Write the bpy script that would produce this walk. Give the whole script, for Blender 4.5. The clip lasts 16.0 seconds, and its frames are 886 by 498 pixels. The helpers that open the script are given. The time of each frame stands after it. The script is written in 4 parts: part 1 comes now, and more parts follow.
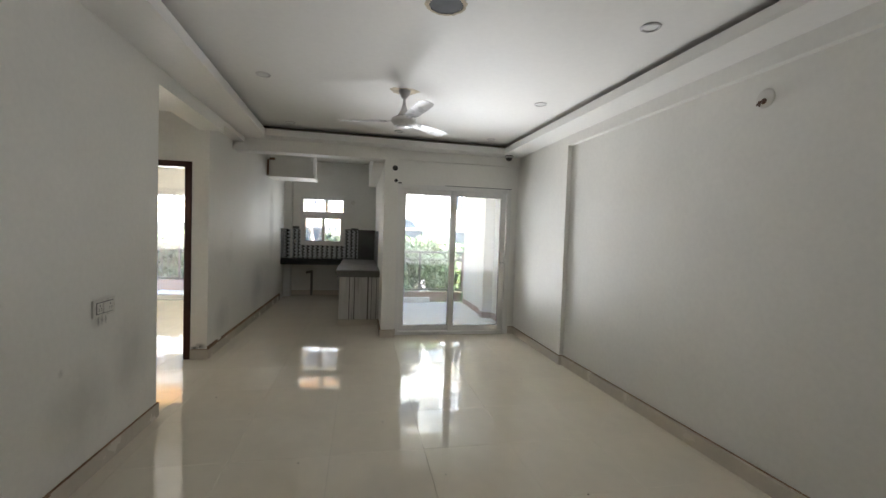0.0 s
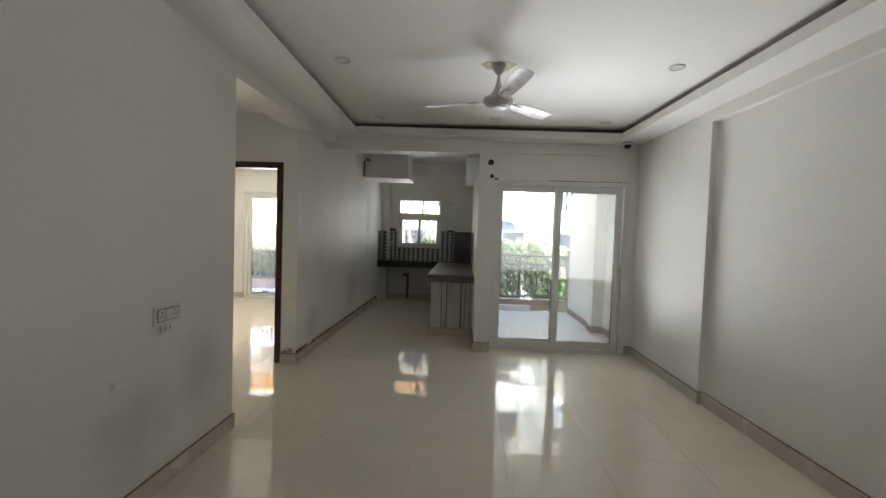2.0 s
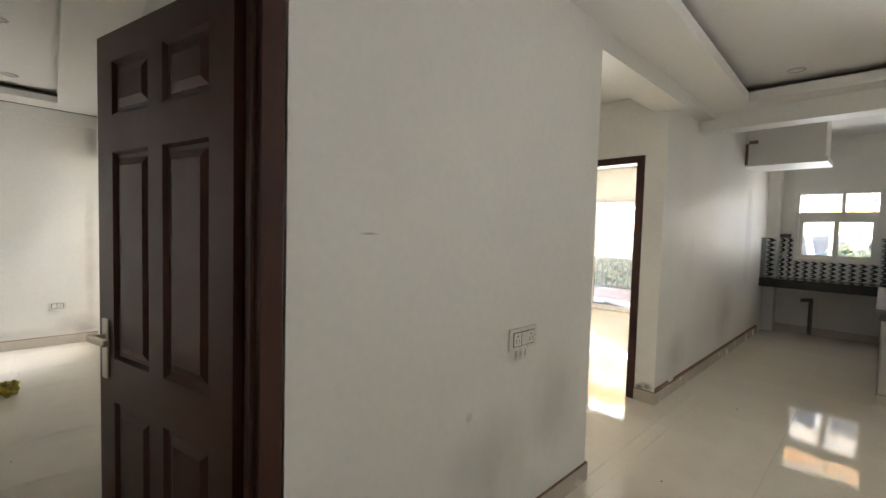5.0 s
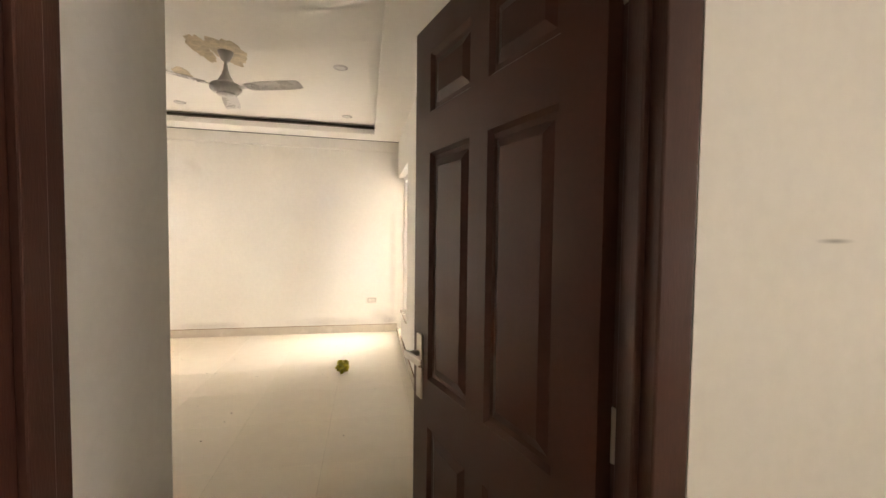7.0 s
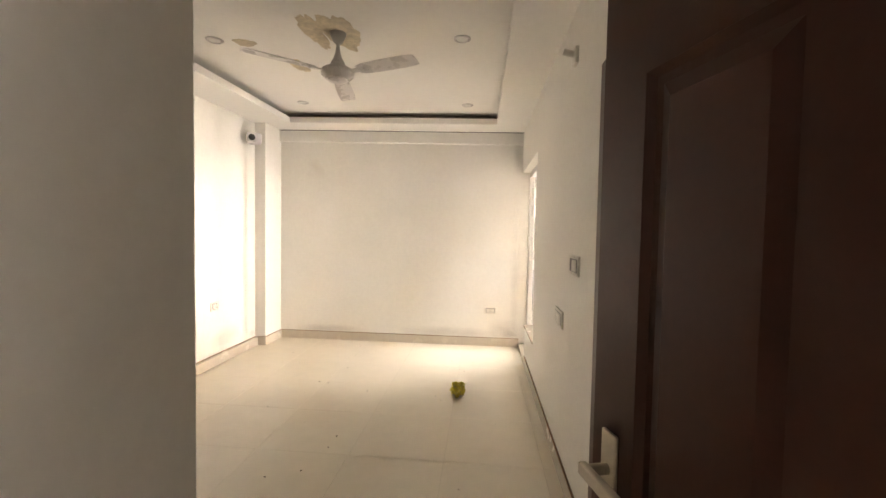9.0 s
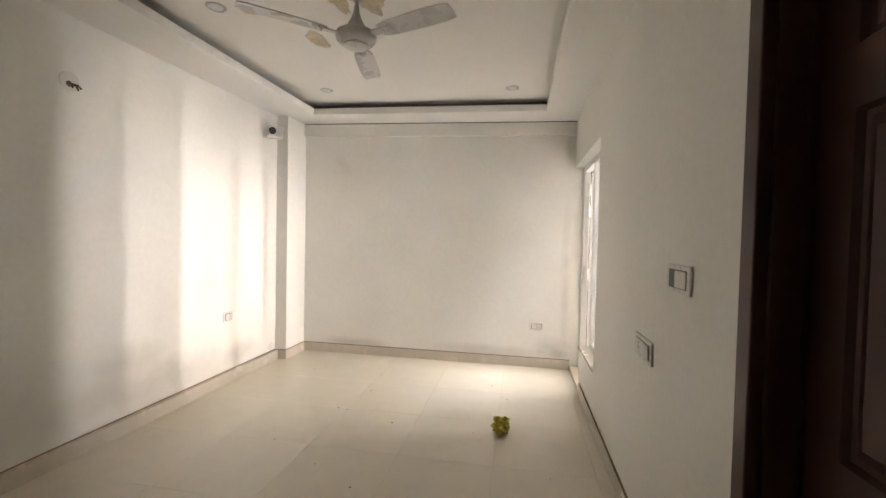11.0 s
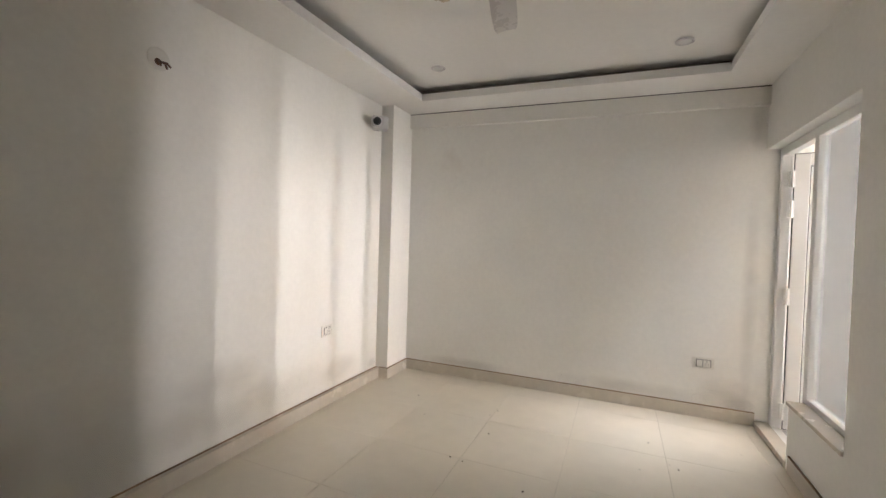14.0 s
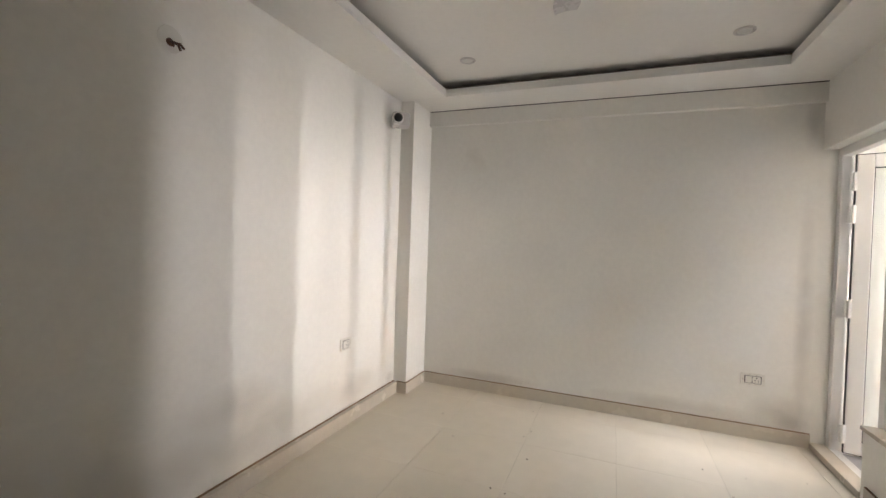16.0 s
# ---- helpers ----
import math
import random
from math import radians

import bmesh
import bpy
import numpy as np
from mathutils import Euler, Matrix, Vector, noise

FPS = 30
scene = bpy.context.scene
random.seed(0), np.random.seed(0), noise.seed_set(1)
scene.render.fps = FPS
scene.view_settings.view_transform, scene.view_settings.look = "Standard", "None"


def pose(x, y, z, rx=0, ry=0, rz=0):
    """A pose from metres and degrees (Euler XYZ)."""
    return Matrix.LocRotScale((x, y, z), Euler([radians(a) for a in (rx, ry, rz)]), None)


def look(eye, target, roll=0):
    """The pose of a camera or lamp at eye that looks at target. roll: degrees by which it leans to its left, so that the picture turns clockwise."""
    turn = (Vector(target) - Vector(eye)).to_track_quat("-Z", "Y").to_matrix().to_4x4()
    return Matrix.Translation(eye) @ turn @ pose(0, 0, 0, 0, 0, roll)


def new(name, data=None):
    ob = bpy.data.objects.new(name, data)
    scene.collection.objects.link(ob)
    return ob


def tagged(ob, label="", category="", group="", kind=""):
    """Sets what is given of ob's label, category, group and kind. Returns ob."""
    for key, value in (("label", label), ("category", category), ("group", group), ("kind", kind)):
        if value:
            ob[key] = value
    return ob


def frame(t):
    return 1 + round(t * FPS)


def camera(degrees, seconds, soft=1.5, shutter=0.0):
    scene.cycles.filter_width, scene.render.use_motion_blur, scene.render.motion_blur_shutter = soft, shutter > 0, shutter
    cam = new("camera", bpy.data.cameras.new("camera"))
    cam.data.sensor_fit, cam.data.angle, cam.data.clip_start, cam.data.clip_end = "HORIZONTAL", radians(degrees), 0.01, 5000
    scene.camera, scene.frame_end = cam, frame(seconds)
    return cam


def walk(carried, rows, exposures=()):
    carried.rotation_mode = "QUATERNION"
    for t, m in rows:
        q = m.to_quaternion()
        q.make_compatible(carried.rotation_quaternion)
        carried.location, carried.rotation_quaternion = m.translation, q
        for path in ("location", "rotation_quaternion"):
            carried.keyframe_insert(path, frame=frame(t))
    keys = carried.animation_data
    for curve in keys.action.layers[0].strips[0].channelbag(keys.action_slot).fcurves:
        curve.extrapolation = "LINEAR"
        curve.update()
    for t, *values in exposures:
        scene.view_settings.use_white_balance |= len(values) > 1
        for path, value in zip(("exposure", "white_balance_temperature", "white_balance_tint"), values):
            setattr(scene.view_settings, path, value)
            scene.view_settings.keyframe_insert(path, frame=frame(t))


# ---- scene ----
cam = camera(93.8, 16.0)
PATH = [
    (0, (1.456, -3.376, 1.418), (1.846, -1.415, 1.349), 1.9),
    (0.5, (1.496, -3.224, 1.407), (1.778, -1.245, 1.339), 1.9),
    (1, (1.551, -3.067, 1.417), (1.707, -1.074, 1.345), 1.9),
    (1.5, (1.58, -2.928, 1.421), (1.618, -0.93, 1.35), 1.9),
    (2, (1.578, -2.795, 1.413), (1.484, -0.798, 1.34), 1.9),
    (2.5, (1.523, -2.65, 1.415), (1.283, -0.666, 1.342), 2.0),
    (3, (1.463, -2.54, 1.423), (1.06, -0.582, 1.348), 1.9),
    (3.5, (1.4, -2.45, 1.431), (0.779, -0.551, 1.346), 2.0),
    (4, (1.301, -2.332, 1.421), (0.4, -0.549, 1.337), 1.9),
    (4.5, (1.206, -2.253, 1.421), (0.015, -0.649, 1.335), 1.7),
    (5, (1.114, -2.219, 1.419), (-0.339, -0.848, 1.326), 1.6),
    (5.2, (1.073, -2.222, 1.419), (-0.467, -0.95, 1.323), 1.5),
    (7.3, (0.436, -2.263, 1.409), (-1.548, -2.023, 1.314), 0.8),
    (7.5, (0.347, -2.247, 1.443), (-1.643, -2.081, 1.342), 0.9),
    (8, (0.199, -2.238, 1.406), (-1.799, -2.222, 1.322), 0.8),
    (8.5, (0.062, -2.252, 1.413), (-1.934, -2.35, 1.326), 0.9),
    (9, (-0.084, -2.313, 1.406), (-2.073, -2.497, 1.323), 1.0),
    (11.5, (-0.811, -2.439, 1.372), (-2.771, -2.832, 1.319), 1.3),
    (12, (-0.94, -2.512, 1.371), (-2.89, -2.953, 1.318), 1.4),
    (12.5, (-1.06, -2.589, 1.366), (-2.99, -3.108, 1.313), 1.5),
    (13, (-1.155, -2.668, 1.359), (-3.054, -3.291, 1.309), 1.5),
    (13.5, (-1.242, -2.749, 1.363), (-3.111, -3.461, 1.316), 1.7),
    (14, (-1.326, -2.839, 1.375), (-3.166, -3.623, 1.329), 1.7),
    (14.5, (-1.388, -2.929, 1.381), (-3.208, -3.758, 1.335), 1.8),
    (15, (-1.439, -3.008, 1.376), (-3.245, -3.867, 1.337), 1.9),
    (15.5, (-1.458, -3.118, 1.387), (-3.276, -3.952, 1.352), 1.8),
    (16, (-1.467, -3.178, 1.388), (-3.316, -3.941, 1.357), 1.9),
]
EXPOSURES = [(0.0, 4.5, 6050, 12), (2.5, 4.22, 6100, 12), (4.0, 4.4, 6150, 12), (5.2, 5.2, 6350, 14), (7.3, 5.8, 7650, 20), (9.2, 5.5, 7500, 20), (11.3, 5.1, 6650, 18), (13.5, 4.7, 6500, 18), (16.0, 4.62, 6500, 18)]
walk(cam, [(t, look(eye, target, roll)) for t, eye, target, roll in PATH], EXPOSURES)

# ---- world and sun ----
SUN_ELEVATION, SUN_AZIMUTH = 60, 152
world = bpy.data.worlds.new("daylight")
scene.world = world
world.use_nodes = True
sky = world.node_tree.nodes.new("ShaderNodeTexSky")
sky.sky_type, sky.sun_disc = "NISHITA", False
sky.sun_elevation, sky.sun_rotation = radians(SUN_ELEVATION), radians(SUN_AZIMUTH)
backing = world.node_tree.nodes["Background"]
world.node_tree.links.new(sky.outputs[0], backing.inputs[0])
backing.inputs[1].default_value = 0.15
lamp = bpy.data.lights.new("sun", "SUN")
lamp.energy, lamp.angle, lamp.color = 4.2, radians(0.5), (1.0, 0.95, 0.87)
sun = new("sun", lamp)
azimuth = radians(SUN_AZIMUTH)
sun_way = Vector((math.sin(azimuth), math.cos(azimuth), math.tan(radians(SUN_ELEVATION))))
sun.matrix_world = look(sun_way * 30, (0, 0, 0))


# lamps added in the openings for daylight, tilted up out of the floor's reflections
def daylight(name, x, y, z, width, height, watts, rise=27, spread=88, colour=(1.0, 0.985, 0.95)):
    """Light in an opening that looks along -y, tilted up by some degrees."""
    a = bpy.data.lights.new(name, "AREA")
    a.shape, a.size, a.size_y, a.energy, a.color = "RECTANGLE", width, height, watts, colour
    a.spread = radians(spread)
    new(name, a).matrix_world = look((x, y, z), (x, y - 1, z + math.tan(radians(rise))))


daylight("sliding_door_daylight", 2.75, 2.52, 1.15, 1.5, 1.7, 1.2)
daylight("kitchen_daylight", 0.635, 6.24, 1.62, 0.82, 0.92, 0.32)
daylight("second_room_daylight", -1.8, 5.49, 1.15, 1.85, 1.7, 2.8, colour=(1.0, 0.93, 0.80))

daylight("bedroom_window_daylight", -4.52, -1.52, 1.15, 1.1, 1.4, 0.03, rise=38, spread=100)

# lamp added in the open balcony door for steep sky light on the floor
doorway = bpy.data.lights.new("balcony_door_daylight", "AREA")
doorway.shape, doorway.size, doorway.size_y, doorway.energy, doorway.color = "RECTANGLE", 0.34, 0.30, 0.13, (0.93, 0.97, 1.0)
doorway.spread = radians(54)
new("balcony_door_daylight", doorway).matrix_world = look((-4.88, -1.54, 2.02), (-4.56, -2.75, 0))

# unseen strip lamps added past the bedroom balcony, spaced to band the wall's daylight
for x, width, watts in ((-5.80, 0.26, 1.0), (-5.22, 0.10, 0.7), (-4.50, 0.12, 1.15)):
    opening = bpy.data.lights.new("balcony_strip_lamp", "AREA")
    opening.shape, opening.size, opening.size_y, opening.energy, opening.color = "RECTANGLE", width, 2.6, watts, (1.0, 0.98, 0.94)
    opening.spread = radians(60)
    new("balcony_strip_lamp", opening).matrix_world = look((x, 3.2, 1.5), (-4.1, -5.0, 1.3))


# ---- materials ----
def material(name, colour, rough=0.6, metal=0.0, vary=0.06, scale=2.5, fine=45.0, bump=0.1, stain=None, cover=0.62, random_amount=0.0, streak=None, gloss=0.5):
    """A procedural surface: two scales of colour change, fine relief, and stains where a stain colour is given."""
    m = bpy.data.materials.new(name)
    m.use_nodes = True
    nt = m.node_tree
    n, link = nt.nodes, nt.links.new
    b = n["Principled BSDF"]
    b.inputs["Roughness"].default_value, b.inputs["Metallic"].default_value = rough, metal
    co = n.new("ShaderNodeTexCoord")
    place = co.outputs["Object"]
    if streak:
        mp = n.new("ShaderNodeMapping")
        mp.inputs["Scale"].default_value = streak
        link(place, mp.inputs["Vector"])
        place = mp.outputs["Vector"]

    def noise_at(s, detail=4.0):
        t = n.new("ShaderNodeTexNoise")
        t.inputs["Scale"].default_value, t.inputs["Detail"].default_value = s, detail
        link(place, t.inputs["Vector"])
        return t.outputs["Fac"]

    def ramp(src, lo, hi, a, c):
        r = n.new("ShaderNodeMapRange")
        r.inputs["From Min"].default_value, r.inputs["From Max"].default_value = lo, hi
        r.inputs["To Min"].default_value, r.inputs["To Max"].default_value = a, c
        link(src, r.inputs["Value"])
        return r.outputs["Result"]

    def times(a, c):
        x = n.new("ShaderNodeMath")
        x.operation = "MULTIPLY"
        link(a, x.inputs[0])
        link(c, x.inputs[1])
        return x.outputs[0]

    value = times(ramp(noise_at(scale), 0.3, 0.7, 1 - vary, 1 + vary), ramp(noise_at(fine, 2.0), 0.3, 0.7, 1 - vary * 0.5, 1 + vary * 0.5))
    if random_amount:
        info = n.new("ShaderNodeObjectInfo")
        value = times(value, ramp(info.outputs["Random"], 0, 1, 1 - random_amount, 1 + random_amount))
    hsv = n.new("ShaderNodeHueSaturation")
    hsv.inputs["Color"].default_value = (*colour, 1)
    link(value, hsv.inputs["Value"])
    out = hsv.outputs["Color"]
    if stain:
        mix = n.new("ShaderNodeMix")
        mix.data_type = "RGBA"
        link(ramp(noise_at(scale * 0.55, 7.0), cover, cover + 0.16, 0, 0.75), mix.inputs["Factor"])
        link(out, mix.inputs["A"])
        mix.inputs["B"].default_value = (*stain, 1)
        out = mix.outputs["Result"]
    b.inputs["Specular IOR Level"].default_value = gloss
    link(out, b.inputs["Base Color"])
    link(ramp(noise_at(scale * 2), 0.3, 0.7, max(0.02, rough * 0.85), min(1, rough * 1.15)), b.inputs["Roughness"])
    if bump:
        bp = n.new("ShaderNodeBump")
        bp.inputs["Strength"].default_value, bp.inputs["Distance"].default_value = bump, 0.004
        link(noise_at(fine * 1.6, 3.0), bp.inputs["Height"])
        link(bp.outputs["Normal"], b.inputs["Normal"])
    return m


def glass(name, tint=(1, 1, 1), dirt=0.07):
    m = bpy.data.materials.new(name)
    m.use_nodes = True
    nt = m.node_tree
    nt.nodes.clear()
    o = nt.nodes.new("ShaderNodeOutputMaterial")
    mix, fr = nt.nodes.new("ShaderNodeMixShader"), nt.nodes.new("ShaderNodeFresnel")
    tr, gl = nt.nodes.new("ShaderNodeBsdfTransparent"), nt.nodes.new("ShaderNodeBsdfGlossy")
    tr.inputs["Color"].default_value = (*tint, 1)
    gl.inputs["Roughness"].default_value = 0.02
    fr.inputs["IOR"].default_value = 1.45
    nt.links.new(fr.outputs[0], mix.inputs[0])
    nt.links.new(tr.outputs[0], mix.inputs[1])
    nt.links.new(gl.outputs[0], mix.inputs[2])
    # translucent share adds a pale glare haze over the view and brightens panes
    dusty, veil = nt.nodes.new("ShaderNodeMixShader"), nt.nodes.new("ShaderNodeBsdfTranslucent")
    veil.inputs["Color"].default_value = (0.9, 0.9, 0.88, 1)
    dusty.inputs[0].default_value = dirt
    nt.links.new(mix.outputs[0], dusty.inputs[1])
    nt.links.new(veil.outputs[0], dusty.inputs[2])
    nt.links.new(dusty.outputs[0], o.inputs[0])
    return m


PAINT = material("white_wall_paint", (0.85, 0.835, 0.785), 0.55, vary=0.035, scale=1.3, fine=30, bump=0.12, stain=(0.55, 0.49, 0.40), cover=0.68)
CEILING = material("white_ceiling_paint", (0.88, 0.865, 0.83), 0.65, vary=0.025, scale=0.9, fine=25, bump=0.06)
COVE = material("dark_brown_cove", (0.20, 0.155, 0.125), 0.8, vary=0.15, scale=3)
TILE = material("polished_cream_tile", (0.77, 0.705, 0.585), 0.05, vary=0.035, scale=1.6, fine=9, bump=0.0, random_amount=0.004, gloss=0.30)
GROUT = material("tile_joint", (0.58, 0.52, 0.42), 0.9, vary=0.15, scale=6)
SKIRT = material("beige_skirting_tile", (0.62, 0.56, 0.47), 0.25, vary=0.05, scale=3, fine=20, bump=0.02)
GRIME_AND_STRIP = material("brown_grime_and_strips", (0.24, 0.15, 0.09), 0.9, vary=0.3, scale=6)
WOOD = material("dark_brown_door_paint", (0.060, 0.019, 0.011), 0.38, vary=0.10, scale=2.2, fine=70, bump=0.03, gloss=0.32)
FRAMEWOOD = material("dark_brown_frame_paint", (0.062, 0.024, 0.017), 0.36, vary=0.2, scale=3, fine=50, bump=0.10, streak=(5, 5, 0.7), gloss=0.3)
STEEL = material("brushed_steel", (0.50, 0.46, 0.40), 0.32, metal=1.0, vary=0.05, scale=10, fine=80, bump=0.02)
UPVC = material("white_frame_plastic", (0.80, 0.79, 0.76), 0.35, vary=0.02, scale=2, fine=30, bump=0.01)
PLASTIC = material("ivory_switch_plastic", (0.76, 0.74, 0.68), 0.35, vary=0.02, scale=5, bump=0.0)
BLACK = material("black_plastic", (0.015, 0.015, 0.016), 0.35, vary=0.1, scale=8)
# real rubber seals, and the shade of gaps and the ceiling hole as colour
SEAL_AND_SHADE = material("dark_seal_and_gap_shade", (0.03, 0.03, 0.03), 0.7, vary=0.1, scale=8)
FANPAINT = material("white_fan_enamel", (0.66, 0.64, 0.64), 0.28, vary=0.03, scale=5, bump=0.0)
PATCHMAT = material("raw_plaster_patch", (0.62, 0.54, 0.41), 0.85, vary=0.22, scale=7, fine=40, bump=0.3)
GRANITE = material("black_granite", (0.02, 0.02, 0.022), 0.18, vary=0.5, scale=60, fine=180, bump=0.0)
STONE = material("dusty_grey_stone", (0.16, 0.15, 0.14), 0.6, vary=0.2, scale=5, fine=60, bump=0.1)
CEMENT = material("bare_cement_plaster", (0.12, 0.115, 0.11), 0.9, vary=0.25, scale=4, fine=40, bump=0.3)
STREAKED = material("streaked_white_panel", (0.62, 0.60, 0.57), 0.5, vary=0.12, scale=2.0, fine=20, bump=0.05, stain=(0.05, 0.045, 0.04), cover=0.60, streak=(9, 9, 0.8))
TILEWHITE = material("white_wall_tile", (0.62, 0.63, 0.64), 0.15, vary=0.03, scale=6, bump=0.0)
TILEBLACK = material("black_chevron_tile", (0.02, 0.021, 0.024), 0.15, vary=0.1, scale=6, bump=0.0)
RAIL = material("brown_rail_paint", (0.035, 0.024, 0.019), 0.45, vary=0.15, scale=8, fine=60, bump=0.1)
BALCONYTILE = material("matt_balcony_tile", (0.48, 0.47, 0.48), 0.45, vary=0.1, scale=2, fine=25, bump=0.06, random_amount=0.05)
BROWNTILE = material("brown_kerb_tile", (0.30, 0.20, 0.155), 0.45, vary=0.12, scale=4, fine=30, bump=0.05)
EXTERIOR = material("outdoor_cream_paint", (0.76, 0.74, 0.69), 0.7, vary=0.05, scale=1.2, fine=20, bump=0.15)
FACADE = material("facade_cream_paint", (0.66, 0.62, 0.54), 0.8, vary=0.06, scale=0.5, fine=12, bump=0.1)
OCHRE = material("facade_ochre_paint", (0.60, 0.29, 0.05), 0.8, vary=0.08, scale=0.6, fine=12, bump=0.1)
WHITESTONE = material("white_balustrade", (0.78, 0.77, 0.74), 0.7, vary=0.04, scale=2)
WINDOWDARK = material("dark_window_glass", (0.02, 0.03, 0.045), 0.12, vary=0.15, scale=0.8, bump=0.0, gloss=0.15)
GROUND = material("dusty_ground", (0.22, 0.19, 0.14), 0.95, vary=0.25, scale=0.8, fine=9, bump=0.4, stain=(0.09, 0.12, 0.045), cover=0.5)
PAVING = material("grey_paving", (0.44, 0.42, 0.39), 0.85, vary=0.15, scale=1.2, fine=18, bump=0.2)
LEAF = material("hedge_leaf", (0.11, 0.165, 0.055), 0.5, vary=0.45, scale=3.5, fine=14, bump=0.0)
BARK = material("shrub_bark", (0.13, 0.095, 0.065), 0.9, vary=0.25, scale=12, fine=50, bump=0.5)
PALEBARK = material("pale_tree_bark", (0.34, 0.30, 0.26), 0.9, vary=0.2, scale=6, fine=40, bump=0.4)
FOIL = material("yellow_printed_foil", (0.50, 0.42, 0.03), 0.35, vary=0.3, scale=25, fine=80, bump=0.1, stain=(0.05, 0.09, 0.03), cover=0.58)
CLOTH = material("white_cloth", (0.62, 0.64, 0.68), 0.9, vary=0.08, scale=8, fine=60, bump=0.2)
LENSGLASS = material("lamp_diffuser", (0.72, 0.72, 0.70), 0.4, vary=0.02, scale=10, bump=0.0)
COPPER = material("bare_cable_ends", (0.16, 0.08, 0.05), 0.5, vary=0.3, scale=30)


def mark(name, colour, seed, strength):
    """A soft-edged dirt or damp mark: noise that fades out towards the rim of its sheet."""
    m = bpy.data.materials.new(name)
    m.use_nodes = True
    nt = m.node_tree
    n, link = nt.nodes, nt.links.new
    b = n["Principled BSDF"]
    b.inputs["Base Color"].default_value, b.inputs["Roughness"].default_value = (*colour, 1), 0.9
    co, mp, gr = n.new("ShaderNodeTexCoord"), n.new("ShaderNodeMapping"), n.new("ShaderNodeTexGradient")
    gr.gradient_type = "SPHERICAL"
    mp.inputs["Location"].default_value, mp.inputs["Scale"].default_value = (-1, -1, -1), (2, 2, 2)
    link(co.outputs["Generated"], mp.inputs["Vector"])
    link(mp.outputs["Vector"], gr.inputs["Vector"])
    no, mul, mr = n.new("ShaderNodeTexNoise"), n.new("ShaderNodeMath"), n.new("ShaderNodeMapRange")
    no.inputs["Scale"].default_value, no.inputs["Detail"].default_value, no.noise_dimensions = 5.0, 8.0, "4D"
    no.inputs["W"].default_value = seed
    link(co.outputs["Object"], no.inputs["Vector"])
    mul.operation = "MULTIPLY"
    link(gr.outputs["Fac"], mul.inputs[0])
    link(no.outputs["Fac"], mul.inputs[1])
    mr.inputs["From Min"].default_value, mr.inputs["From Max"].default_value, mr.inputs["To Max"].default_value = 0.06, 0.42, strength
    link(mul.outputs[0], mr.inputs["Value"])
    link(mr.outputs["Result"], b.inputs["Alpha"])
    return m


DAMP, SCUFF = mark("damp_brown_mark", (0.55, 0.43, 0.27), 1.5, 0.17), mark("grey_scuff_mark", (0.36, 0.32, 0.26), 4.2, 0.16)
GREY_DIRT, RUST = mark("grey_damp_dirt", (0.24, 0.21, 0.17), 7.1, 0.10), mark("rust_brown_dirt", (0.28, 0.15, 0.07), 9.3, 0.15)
GLASS, CLEAR = glass("tinted_glass", (0.82, 0.84, 0.84)), glass("clear_window_glass", (0.96, 0.98, 0.98), 0.045)


# ---- mesh helpers ----
def box(bm, x0, x1, y0, y1, z0, z1, bevel=0.0, m=None):
    vs = [bm.verts.new((x, y, z)) for x in (x0, x1) for y in (y0, y1) for z in (z0, z1)]
    if m:
        for v in vs:
            v.co = m @ v.co
    fs = [bm.faces.new([vs[i] for i in f]) for f in ((0, 1, 3, 2), (4, 6, 7, 5), (0, 4, 5, 1), (2, 3, 7, 6), (0, 2, 6, 4), (1, 5, 7, 3))]
    if bevel:
        bmesh.ops.bevel(bm, geom=list({e for f in fs for e in f.edges}), offset=bevel, segments=2, affect="EDGES", profile=0.5)
    return bm


def tube(bm, a, b, r0, r1=None, sides=12):
    a, b = Vector(a), Vector(b)
    r1 = r0 if r1 is None else r1
    m = Matrix.Translation((a + b) / 2) @ (b - a).to_track_quat("Z", "Y").to_matrix().to_4x4()
    bmesh.ops.create_cone(bm, cap_ends=True, segments=sides, radius1=r0, radius2=r1, depth=(b - a).length, matrix=m)
    return bm


def lathe(bm, profile, sides=28, m=None):
    rings = []
    for r, z in profile:
        ring = []
        for k in range(sides):
            p = Vector((r * math.cos(2 * math.pi * k / sides), r * math.sin(2 * math.pi * k / sides), z))
            ring.append(bm.verts.new(m @ p if m else p))
        rings.append(ring)
    for lo, hi in zip(rings, rings[1:]):
        for k in range(sides):
            bm.faces.new((lo[k], lo[(k + 1) % sides], hi[(k + 1) % sides], hi[k]))
    bm.faces.new(rings[0][::-1])
    bm.faces.new(rings[-1])
    return bm


def part(name, bm, mat, parent=None, label="", smooth=False):
    bmesh.ops.recalc_face_normals(bm, faces=bm.faces)
    me = bpy.data.meshes.new(name)
    bm.to_mesh(me)
    bm.free()
    me.materials.append(mat)
    if smooth:
        for p in me.polygons:
            p.use_smooth = True
        me.set_sharp_from_angle(angle=radians(35))
    ob = new(name, me)
    if parent:
        ob.parent = parent
    if label:
        ob["label"] = label
    return ob


def boxes(name, mat, dims, parent=None, label="", bevel=0.0):
    bm = bmesh.new()
    for d in dims:
        box(bm, *d, bevel=bevel)
    return part(name, bm, mat, parent, label)


def boxes_mesh(dims):
    bm = bmesh.new()
    for d in dims:
        box(bm, *d)
    return bm


def structure(ob, label, category):
    return tagged(ob, label, category, kind="structure")


def thing(name, label, category, m=None, group=""):
    ob = new(name)
    ob.empty_display_size = 0.05
    if m:
        ob.matrix_basis = m
    return tagged(ob, label, category, group)


